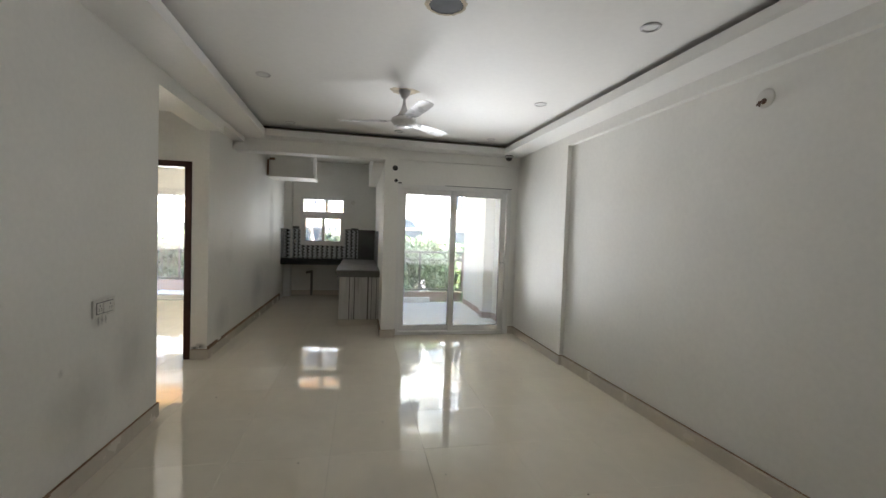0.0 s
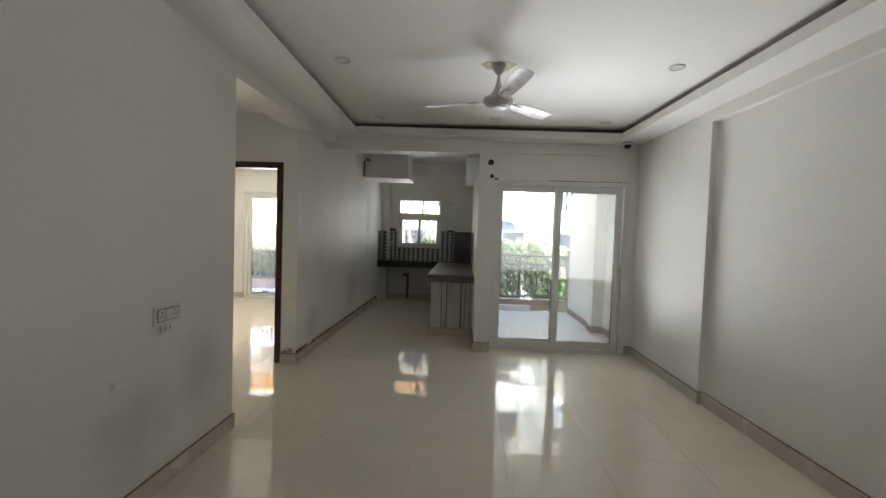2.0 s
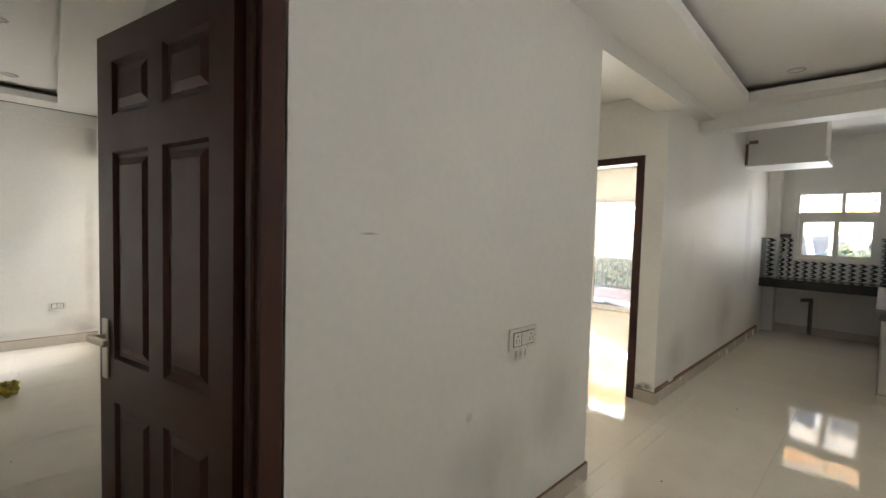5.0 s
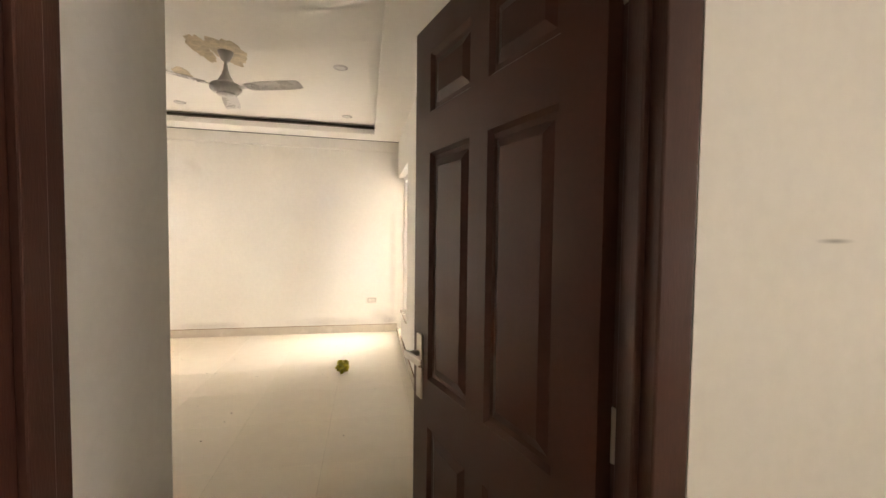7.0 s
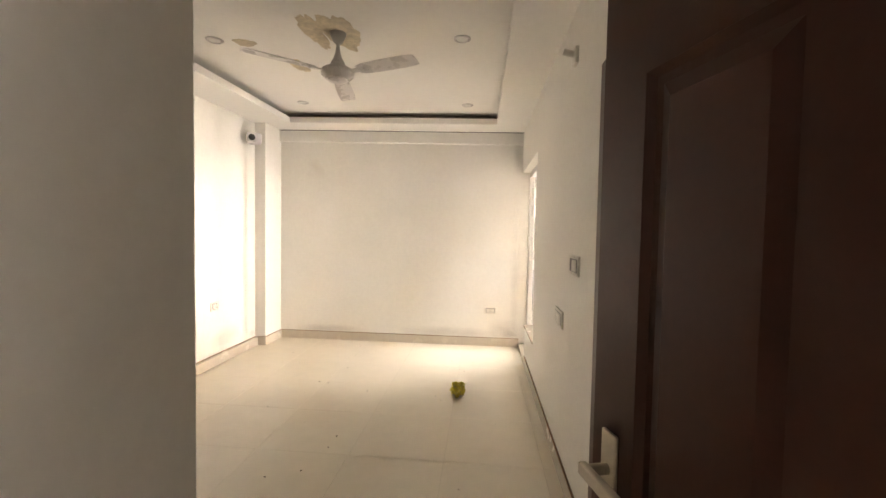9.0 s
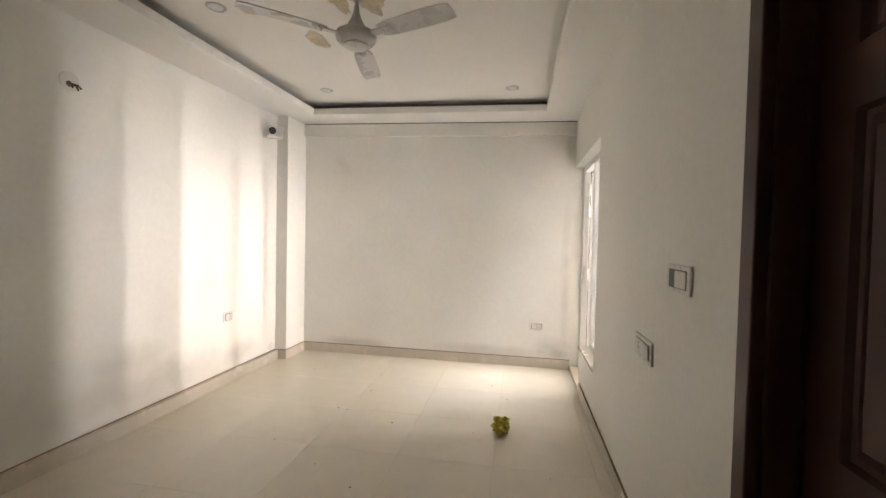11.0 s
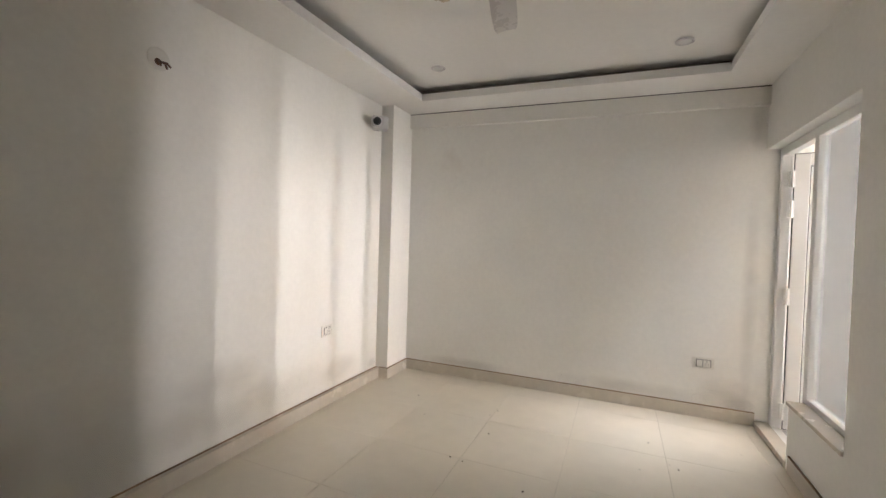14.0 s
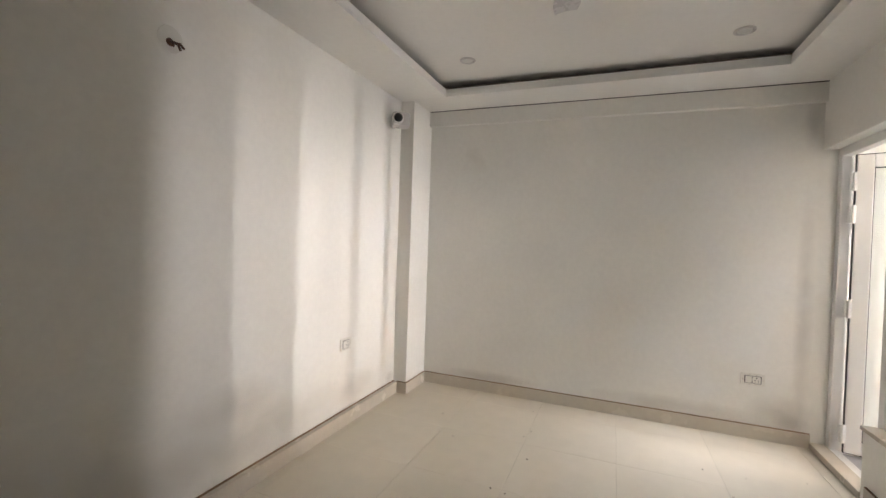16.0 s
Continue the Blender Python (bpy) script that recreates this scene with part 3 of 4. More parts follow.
bdoor = tagged(thing("door_2", "white framed glass balcony door, open outwards", "door", pose(BX0 + 0.085, WY + 0.065, 0.05, 0, 0, 76)), kind="structure")
window_sash(bdoor, 0.0, 0.57, 0.0, 2.02, -0.02, 0.045, 0.085, CLEAR)
bm = bmesh.new()
for d in ((-0.006, 0.576, -0.006, 0.0), (-0.006, 0.576, 2.02, 2.026)):
    box(bm, d[0], d[1], -0.012, 0.017, d[2], d[3])
box(bm, -0.006, 0.0, -0.012, 0.017, 0.0, 2.02)
part("edge_seal", bm, SEAL_AND_SHADE, bdoor, "black rubber edge seal")
for z in (0.13, 0.98, 1.62, 1.84):
    bm = box(bmesh.new(), -0.035, 0.004, -0.034, -0.021, z - 0.06, z + 0.06, bevel=0.003)
    tube(bm, (-0.012, -0.038, z - 0.062), (-0.012, -0.038, z + 0.062), 0.009)
    part("hinge", bm, UPVC, bdoor, "white flag hinge")


# ---- ceiling fans ----
def ceiling_fan(label, x, y, ceiling, hub, turn):
    fan = thing("ceiling_fan", label, "ceiling fan", pose(x, y, hub, 0, 0, turn), "ceiling fans")
    up = ceiling - hub
    part("canopy", lathe(bmesh.new(), [(0.012, up - 0.075), (0.03, up - 0.06), (0.05, up - 0.02), (0.055, up)]), FANPAINT, fan, smooth=True)
    part("down_rod", tube(bmesh.new(), (0, 0, 0.03), (0, 0, up - 0.05), 0.011), FANPAINT, fan, smooth=True)
    part("rod_cover", lathe(bmesh.new(), [(0.055, 0.045), (0.045, 0.07), (0.028, 0.10), (0.016, 0.14), (0.013, 0.17)]), FANPAINT, fan, smooth=True)
    part("motor", lathe(bmesh.new(), [(0.05, -0.045), (0.080, -0.042), (0.094, -0.030), (0.110, -0.012), (0.113, 0.002), (0.108, 0.018), (0.085, 0.032), (0.05, 0.040)]), FANPAINT, fan, smooth=True)
    part("bottom_cap", lathe(bmesh.new(), [(0.03, -0.060), (0.055, -0.057), (0.066, -0.050), (0.066, -0.042)]), FANPAINT, fan, smooth=True)
    for k in range(3):
        m = pose(0, 0, 0, 0, 0, 120 * k)
        bm = bmesh.new()
        box(bm, 0.09, 0.24, -0.022, 0.022, -0.004, 0.001, m=m @ pose(0, 0, 0, -8, 0, 0))
        for px, py in ((0.19, 0.012), (0.19, -0.012), (0.225, 0.0)):
            tube(bm, m @ Vector((px, py, -0.010)), m @ Vector((px, py, 0.006)), 0.005, sides=8)
        arm = part("blade_arm", bm, FANPAINT, fan)
        bm = bmesh.new()
        rows = []
        for i in range(10):
            r = 0.165 + 0.435 * i / 9
            w = (0.040, 0.054, 0.058, 0.060, 0.061, 0.062, 0.062, 0.061, 0.059, 0.050)[i]
            rows.append([bm.verts.new(m @ pose(0, 0, 0, -10, 0, 0) @ Vector((r, w * u, 0.006 * (1 - u * u) + dz))) for dz in (0.0, 0.004) for u in (-1, -0.5, 0, 0.5, 1)])
        for p, q in zip(rows, rows[1:]):
            for o in (0, 5):
                for c in range(4):
                    bm.faces.new((p[o + c], p[o + c + 1], q[o + c + 1], q[o + c]))
            bm.faces.new((p[0], q[0], q[5], p[5]))
            bm.faces.new((p[4], q[4], q[9], p[9]))
        for p in (rows[0], rows[-1]):
            bm.faces.new([p[c] for c in (0, 1, 2, 3, 4, 9, 8, 7, 6, 5)])
        part("blade", bm, FANPAINT, arm, smooth=True)
    return fan


ceiling_fan("white three-blade ceiling fan over the living room", 1.805, 0.37, L_TOP, 2.42, 42)
ceiling_fan("dusty white three-blade ceiling fan in the bedroom", -2.87, -3.31, B_TOP, 2.47, 71)


def blotch(name, label, x, y, z, rx, ry, seed, mat=PATCHMAT):
    """A thin irregular skim of raw plaster under a ceiling."""
    rng = random.Random(seed)
    bm = bmesh.new()
    rim, mid = [], []
    lobes = [rng.uniform(0, 6.28) for _ in range(5)]
    for k in range(48):
        a = 2 * math.pi * k / 48
        r = 1 + 0.08 * math.sin(2 * a + lobes[0]) + 0.10 * math.sin(3 * a + lobes[1]) + 0.06 * math.sin(5 * a + lobes[2]) + 0.05 * math.sin(9 * a + lobes[3]) + 0.05 * math.sin(14 * a + lobes[4])
        rim.append(bm.verts.new((x + rx * r * math.cos(a), y + ry * r * math.sin(a), z + 0.004)))
        mid.append(bm.verts.new((x + rx * r * 0.93 * math.cos(a), y + ry * r * 0.93 * math.sin(a), z - 0.003)))
    for k in range(48):
        bm.faces.new((rim[k], rim[(k + 1) % 48], mid[(k + 1) % 48], mid[k]))
    bm.faces.new(mid)
    return tagged(part(name, bm, mat), label, "plaster patch")


blotch("plaster_patch", "beige raw plaster ring round a fan rod", 1.805, 0.39, L_TOP, 0.12, 0.10, 3)
blotch("plaster_patch", "beige raw plaster patch round the bedroom fan rod", -2.88, -3.295, B_TOP + lift(-2.88, -3.295), 0.27, 0.12, 5)
blotch("plaster_patch", "long beige smear of raw plaster beside the bedroom fan rod", -2.86, -3.475, B_TOP - 0.0012 + lift(-2.86, -3.475), 0.27, 0.065, 6)
blotch("plaster_patch", "small beige raw plaster patch on the bedroom ceiling", -3.43, -3.83, B_TOP + lift(-3.43, -3.83), 0.12, 0.07, 8)
blotch("plaster_patch", "faint beige plaster patch by the ceiling edge", -3.0, -4.05, B_TOP + lift(-3.0, -4.05), 0.06, 0.08, 11)


MARKS = []


def wall_mark(label, axis, at, u, v, w, h, mat):
    """A mark on a wall; axis x or y is the wall's normal, at its place, u and v the middle of the mark."""
    bm = bmesh.new()
    at += 0.0012 + 0.0003 * (len(MARKS) % 6) if label[:4] != "dark" else -0.0006
    MARKS.append(label)
    corners = ((u - w, v - h), (u + w, v - h), (u + w, v + h), (u - w, v + h))
    bm.faces.new([bm.verts.new((at, p, q) if axis == "x" else (p, at, q)) for p, q in corners])
    ob = tagged(part("wall_mark", bm, mat), label, "stain", "dirt marks on the walls")
    return ob


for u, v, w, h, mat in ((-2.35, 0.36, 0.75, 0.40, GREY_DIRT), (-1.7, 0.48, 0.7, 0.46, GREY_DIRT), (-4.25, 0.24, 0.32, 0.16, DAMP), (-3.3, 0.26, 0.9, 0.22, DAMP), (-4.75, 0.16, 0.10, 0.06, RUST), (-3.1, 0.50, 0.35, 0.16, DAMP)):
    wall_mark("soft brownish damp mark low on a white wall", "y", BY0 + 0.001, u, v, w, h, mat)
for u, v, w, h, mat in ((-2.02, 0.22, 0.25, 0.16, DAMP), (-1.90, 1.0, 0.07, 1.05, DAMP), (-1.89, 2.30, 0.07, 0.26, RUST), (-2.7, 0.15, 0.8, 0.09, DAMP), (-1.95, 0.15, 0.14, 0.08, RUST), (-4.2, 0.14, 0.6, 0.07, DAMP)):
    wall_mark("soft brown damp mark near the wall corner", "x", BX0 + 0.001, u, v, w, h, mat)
for u, v, w, h, mat in ((-0.35, 0.55, 0.30, 0.40, SCUFF), (-0.70, 0.86, 0.09, 0.05, SCUFF), (-0.85, 0.42, 0.35, 0.33, SCUFF), (-1.0, 0.66, 0.03, 0.03, SCUFF)):
    wall_mark("grey scuff mark on the white wall", "x", 0.001, u, v, w, h, mat)
for u, v, w, h, mat in ((1.9, 0.35, 0.35, 0.30, SCUFF), (3.6, 0.5, 0.5, 0.5, SCUFF), (4.6, 1.5, 0.3, 0.9, SCUFF)):
    wall_mark("grey scuff mark beside the kitchen", "x", KX0 + 0.001, u, v, w, h, mat)
for u, v, w, h in ((KX0 - 0.07, 0.135, 0.08, 0.05), (-0.26, 0.12, 0.05, 0.03)):
    wall_mark("dark brown broken plaster at the skirting", "y", D2Y - 0.003, u, v, w, h, mark("broken_plaster_mark", (0.09, 0.055, 0.03), 2.2, 0.7))
for u in (-0.70, -0.665, -0.63):
    wall_mark("brown drip below a socket plate", "x", 0.001, u, 0.862, 0.012, 0.035, mark("drip_mark", (0.20, 0.16, 0.12), 2.0 + u, 0.30))
wall_mark("short dark scratch on the wall", "x", 0.001, -1.49, 1.40, 0.05, 0.006, mark("scratch_mark", (0.05, 0.045, 0.04), 3.0, 0.40))


# ---- small ceiling fittings ----
def downlight(x, y, z):
    d = thing("downlight", "small round recessed ceiling light, unlit", "downlight", pose(x, y, z), "recessed ceiling lights")
    part("rim", lathe(bmesh.new(), [(0.040, -0.003), (0.046, -0.009), (0.058, -0.005), (0.060, 0.0)]), FANPAINT, d, smooth=True)
    part("diffuser", lathe(bmesh.new(), [(0.02, -0.0045), (0.039, -0.004), (0.040, -0.002)]), LENSGLASS, d, "dull white diffuser", smooth=True)


for x, y in ((0.63, 0.32), (3.10, 0.37), (0.60, 1.86), (1.89, 1.86), (3.10, 1.90), (3.11, -1.15), (0.63, -1.15)):
    downlight(x, y, L_TOP)
for x, y in ((-2.95, -4.25), (-3.00, -2.475), (-4.43, -4.25), (-4.51, -2.49)):
    downlight(x, y, B_TOP + lift(x, y))

hole = thing("ceiling_hole", "round dark hole with a broken plaster rim", "hole", pose(1.885, -1.08, L_TOP))
rng = random.Random(4)
bm = bmesh.new()
loops = []
for r0, z in ((0.115, -0.001), (0.112, -0.006), (0.095, -0.007), (0.092, -0.002)):
    loops.append([bm.verts.new(((r0 + rng.uniform(-0.006, 0.006)) * math.cos(k * math.pi / 20), (r0 + rng.uniform(-0.006, 0.006)) * math.sin(k * math.pi / 20), z)) for k in range(40)])
for p, q in zip(loops, loops[1:]):
    for k in range(40):
        bm.faces.new((p[k], p[(k + 1) % 40], q[(k + 1) % 40], q[k]))
part("broken_rim", bm, PATCHMAT, hole)
# flat disc; the darkness inside the hole is put into its colour
bm = bmesh.new()
bm.faces.new([bm.verts.new((0.096 * math.cos(-k * math.pi / 20), 0.096 * math.sin(-k * math.pi / 20), -0.0045)) for k in range(40)])
part("dark_opening", bm, SEAL_AND_SHADE, hole)

dome = thing("dome_camera", "white dome security camera with a black lens", "camera", pose(3.463, 2.19, L_RING))
part("mount", lathe(bmesh.new(), [(0.052, -0.035), (0.060, -0.03), (0.060, -0.012), (0.050, -0.010), (0.050, 0.0)]), FANPAINT, dome, smooth=True)
part("seam", lathe(bmesh.new(), [(0.053, -0.0125), (0.0607, -0.012), (0.0607, -0.006), (0.052, -0.005)]), BLACK, dome)
part("lens_dome", lathe(bmesh.new(), [(0.008, -0.078), (0.025, -0.072), (0.038, -0.058), (0.044, -0.036)]), BLACK, dome, "black glossy dome", smooth=True)

cam_box = thing("wall_camera", "white box security camera in the corner", "camera", pose(-4.62, -4.92, 2.43, 0, 0, -52))
part("housing", box(bmesh.new(), -0.085, 0.065, -0.055, 0.045, -0.065, 0.06, bevel=0.02), FANPAINT, cam_box, smooth=True)
part("lens_collar", lathe(bmesh.new(), [(0.046, 0.0), (0.050, 0.012), (0.046, 0.03), (0.040, 0.036)], m=pose(0.025, 0.043, -0.004, -90, 0, 0)), FANPAINT, cam_box, smooth=True)
part("lens", lathe(bmesh.new(), [(0.038, 0.030), (0.036, 0.045), (0.026, 0.058), (0.008, 0.064)], m=pose(0.025, 0.043, -0.004, -90, 0, 0)), BLACK, cam_box, "black round lens", smooth=True)
part("bracket", tube(bmesh.new(), (-0.02, -0.11, 0.03), (-0.01, -0.04, 0.0), 0.022), FANPAINT, cam_box)


# ---- switch plates ----
def plate(label, m, modules, width=0.21, height=0.088, hollow=False):
    """A screwed socket plate on a wall; its face looks along +y of the pose."""
    p = thing("socket_plate", label, "wall socket", m, "wall sockets and switches")
    part("plate", box(bmesh.new(), -width / 2, width / 2, 0, 0.011, -height / 2, height / 2, bevel=0.003), PLASTIC, p)
    inner = width - 0.05
    part("module_gap", box(bmesh.new(), -inner / 2 - 0.003, inner / 2 + 0.003, 0.0105, 0.0113, -height * 0.335, height * 0.335), BLACK, p, "dark joint round the modules")
    x = -inner / 2
    for kind, w in modules:
        a, b = x * 1.0 + 0.002, x + inner * w - 0.002
        x += inner * w
        if kind == "switch":
            part("rocker", box(bmesh.new(), a, b, 0.0115, 0.017, -height * 0.30, height * 0.30, bevel=0.003), PLASTIC, p)
        elif kind == "hollow":
            part("empty_slot", box(bmesh.new(), a, b, 0.0112, 0.0122, -height * 0.30, height * 0.30), BLACK, p)
        else:
            s = part("socket", box(bmesh.new(), a, b, 0.0115, 0.0145, -height * 0.30, height * 0.30, bevel=0.002), PLASTIC, p)
            c = (a + b) / 2
            bm = bmesh.new()
            for dx, dz, r in ((0, 0.014, 0.0045), (-0.010, -0.004, 0.0035), (0.010, -0.004, 0.0035), (-0.010, -0.014, 0.003), (0.010, -0.014, 0.003)):
                tube(bm, (c + dx, 0.0140, dz), (c + dx, 0.0152, dz), r, sides=8)
            part("pin_holes", bm, BLACK, s)
    for dx, dz in ((-1, 0), (1, 0), (0.3, 1), (-0.3, 1), (0.3, -1), (-0.3, -1)):
        cx, cz = dx * (width / 2 - 0.011), dz * (height / 2 - 0.008)
        part("screw", tube(bmesh.new(), (cx, 0.0108, cz), (cx, 0.0122, cz), 0.0035, sides=8), STEEL, p)
    return p


plate("ivory plate with two sockets and a switch, screwed on", pose(0, -0.653, 0.935, 0, 0, -90), [("socket", 0.36), ("switch", 0.28), ("socket", 0.36)], 0.205, 0.10)
plate("ivory socket plate low on the big bedroom wall", pose(BX0, -2.186, 0.442, 0, 0, -90), [("socket", 0.55), ("switch", 0.45)], 0.15, 0.085)
plate("ivory socket plate low on the damp-marked wall", pose(-4.06, BY0, 0.603), [("socket", 0.6), ("switch", 0.4)], 0.125, 0.09)
plate("ivory switch plate with an empty slot", pose(-2.265, BY1, 1.245, 0, 0, 180), [("switch", 0.3), ("switch", 0.3), ("hollow", 0.4)], 0.21, 0.10)
plate("ivory plate with sockets and switches near the window", pose(-2.645, BY1, 0.90, 0, 0, 180), [("switch", 0.25), ("switch", 0.25), ("socket", 0.5)], 0.24, 0.10)


def cable_outlet(label, m):
    """A round box in a wall with bare cable ends hanging out; it looks along +y of the pose."""
    o = thing("cable_outlet", label, "cable outlet", m, "air conditioner cable outlets")
    part("back_plate", lathe(bmesh.new(), [(0.045, 0.006), (0.055, 0.004), (0.058, 0.0)], m=pose(0, 0, 0, -90, 0, 0)), PLASTIC, o)
    part("opening", lathe(bmesh.new(), [(0.01, 0.0075), (0.017, 0.007), (0.018, 0.005)], m=pose(0.006, 0, -0.016, -90, 0, 0)), COPPER, o, "dark opening")
    for dx, dz, l in ((-0.03, -0.03, 0.05), (0.018, -0.035, 0.045), (-0.008, -0.045, 0.055)):
        bm = tube(bmesh.new(), (0, 0.004, -0.012), (dx * 0.6, l * 0.8, dz * 0.4 - 0.01), 0.006)
        tube(bm, (dx * 0.6, l * 0.8, dz * 0.4 - 0.01), (dx, l, dz - 0.01), 0.005)
        part("wire", bm, COPPER, o)


cable_outlet("round box with bare wires on the long wall", EAST @ pose(0, -2.2, 2.29, 0, 0, 90))
cable_outlet("round box with bare wires on the damp-marked wall", pose(-2.70, BY0, 2.245))
hook = thing("wall_bracket", "small white lamp holder bracket high on wall", "bracket", pose(-2.36, BY1, 2.34, 0, 0, 180))
part("base", box(bmesh.new(), -0.035, 0.035, 0, 0.02, -0.045, 0.045, bevel=0.006), PLASTIC, hook)
part("stub", tube(bmesh.new(), (0, 0.018, 0.01), (0, 0.075, 0.025), 0.017), PLASTIC, hook, smooth=True)
for x, z, r in ((1.885, 2.29, 0.034), (1.90, 2.125, 0.022)):
    h = thing("pipe_hole", "small black pipe hole in the wall", "hole", pose(x, 2.24 if x < 1.93 else FY, z, 90, 0, 0), "pipe holes over the balcony door")
    part("rim", lathe(bmesh.new(), [(r * 0.6, 0.003), (r, 0.002), (r * 1.05, 0.0)]), BLACK, h)

# ---- crumpled packet ----
rng = random.Random(9)
bm = bmesh.new()
bmesh.ops.create_icosphere(bm, subdivisions=3, radius=1.0)
for v in bm.verts:
    d = 0.62 + 0.75 * noise.noise(v.co * 2.1 + Vector((3.1, 0, 0))) + 0.3 * noise.noise(v.co * 5.2)
    v.co = Vector((v.co.x * d * 0.105, v.co.y * d * 0.085, max(-0.055, v.co.z * d * 0.085)))
low = min(v.co.z for v in bm.verts)
for v in bm.verts:
    v.co += Vector((-3.60, -2.49, -low))
tagged(part("crumpled_packet", bm, FOIL), "crumpled yellow plastic packet on the floor", "packet")

rng = random.Random(31)
bm = bmesh.new()
for _ in range(46):
    if rng.random() < 0.6:
        x, y = rng.uniform(-5.0, -1.2), rng.uniform(-4.8, -2.0)
    else:
        x, y = rng.uniform(0.2, 3.5), rng.uniform(-2.5, 2.1)
    r = rng.uniform(0.002, 0.0055)
    m = pose(x, y, 0.0005, 0, 0, rng.uniform(0, 180))
    box(bm, -r, r, -r * 0.6, r * 0.7, 0, r * 0.7, m=m)
tagged(part("floor_grit", bm, BARK), "scattered dark crumbs of grit on the floor", "grit", kind="stuff")

# ---- kitchen ----
structure(boxes("kitchen_loft", PAINT, [(KX0, 0.61, 4.20, 4.75, 2.37, SLAB), (KX0, 0.64, 4.17, 4.77, 2.32, 2.37)]), "white boxed loft shelf over the kitchen", "loft")
# thin dark brown boxes on the left edge of the loft front
structure(boxes("loft_gap", GRIME_AND_STRIP, [(KX0, KX0 + 0.03, 4.160, 4.168, 2.34, 2.60), (KX0 + 0.03, KX0 + 0.12, 4.190, 4.198, 2.60, 2.64)]), "dark brown strips at the edge of the loft", "gap")
back_top = thing("worktop", "black granite worktop along the kitchen wall", "worktop")
part("slab", box(bmesh.new(), KX0, KX1, 5.50, KY, 0.80, 0.835, bevel=0.004), GRANITE, back_top)
part("fascia", box(bmesh.new(), KX0, 1.13, 5.51, 5.54, 0.71, 0.798), GRANITE, back_top)
side_top = thing("side_worktop", "dusty grey stone worktop on a short wall", "worktop")
part("slab", box(bmesh.new(), 1.10, KX1, 2.96, 5.498, 0.80, 0.84, bevel=0.006), STONE, side_top)
part("fascia", box(bmesh.new(), 1.125, KX1, 2.985, 3.02, 0.735, 0.798, bevel=0.003), STONE, side_top)
base = thing("counter_base", "white counter end streaked with dark drips", "counter base")
part("carcass", box(bmesh.new(), 1.160, KX1, 3.045, 5.48, 0.085, 0.798), CEMENT, base, "dark cement core")
for lo, hi in ((0.0, 0.24), (0.262, 0.365), (0.388, 0.70), (0.735, 0.80), (0.815, 0.925), (0.94, 1.0)):
    width = KX1 - 1.155
    part("board", box(bmesh.new(), 1.155 + lo * width, 1.155 + hi * width, 3.030, 3.046, 0.086, 0.745, bevel=0.004), STREAKED, base, "white board streaked with drips")
part("side_panel", box(bmesh.new(), 1.150, 1.159, 3.05, 5.48, 0.086, 0.745), STREAKED, base, "white streaked side")
part("plinth", box(bmesh.new(), 1.14, KX1, 3.015, 5.48, 0, 0.083, bevel=0.002), SKIRT, base)
structure(boxes("kitchen_skirting", SKIRT, [(KX0 + S, 1.14, KY - S, KY, 0, 0.1)]), "tile skirting under the worktop", "skirting")


def chevron_tile(parent, m, w, h, seed):
    """A white tile with raised black chevrons; it looks along -y of the pose."""
    t = part("tile", box(bmesh.new(), 0.001, w - 0.001, -0.008, 0, 0.001, h - 0.001), TILEWHITE, parent)
    t.matrix_local = m
    bm = bmesh.new()
    n = max(1, round(w / 0.10))
    k = max(1, round(h / 0.072))
    a, b = w / n, h / k
    for i in range(n):
        for j in range(k):
            x, z = i * a, j * b
            pts = [(0.06, 0.06), (0.52, 0.06), (0.96, 0.5), (0.52, 0.94), (0.06, 0.94), (0.48, 0.5)]
            vs = [bm.verts.new((x + px * a, -0.0088, z + pz * b)) for px, pz in pts]
            bm.faces.new((vs[0], vs[1], vs[2], vs[5]))
            bm.faces.new((vs[5], vs[2], vs[3], vs[4]))
    c = part("chevrons", bm, TILEBLACK, t)


dado = tagged(thing("tiled_splashback", "black and white chevron tiled kitchen splashback", "splashback"), kind="structure")
for x0, x1, z0, z1 in ((-0.0, 0.17, 0.837, 1.44), (0.17, 0.47, 0.837, 1.095), (0.47, 0.78, 0.837, 1.095), (0.78, 1.10, 0.837, 1.095), (1.10, 1.398, 0.837, 1.44)):
    chevron_tile(dado, pose(x0, KY - 0.002, z0), x1 - x0, z1 - z0, 1)
chevron_tile(dado, pose(KX0, 5.848, 0.837), 0.135, 0.60, 1)
chevron_tile(dado, pose(KX0 + 0.002, 5.50, 0.837, 0, 0, 90), 0.35, 0.60, 1)
for y0 in (3.70, 4.30, 4.90):
    t = part("tile", box(bmesh.new(), 0.001, 0.599, -0.008, 0, 0.001, 0.60), TILEWHITE, dado)
    t.matrix_local = pose(KX1 - 0.002, y0 + 0.6, 0.842, 0, 0, -90)
    bm = bmesh.new()
    for k in range(6):
        box(bm, 0.05, 0.55, -0.0095, -0.0085, 0.04 + k * 0.095, 0.075 + k * 0.095)
    c = part("grey_bands", bm, STONE, t)
bm = bmesh.new()
rng = random.Random(2)
for x in (0.02, 0.09, 1.12, 1.2, 1.28, 1.35):
    box(bm, x - 0.04, x + 0.045, KY - 0.012, KY, 1.441, 1.441 + rng.uniform(0.02, 0.06))
structure(part("mortar_smears", bm, CEMENT), "rough cement smears above the tiles", "mortar")
tap = thing("wall_tap", "small chrome tap on the splashback", "tap", pose(0.06, KY - 0.011, 1.16))
bm = tube(bmesh.new(), (0, 0, 0), (0, -0.06, 0), 0.014)
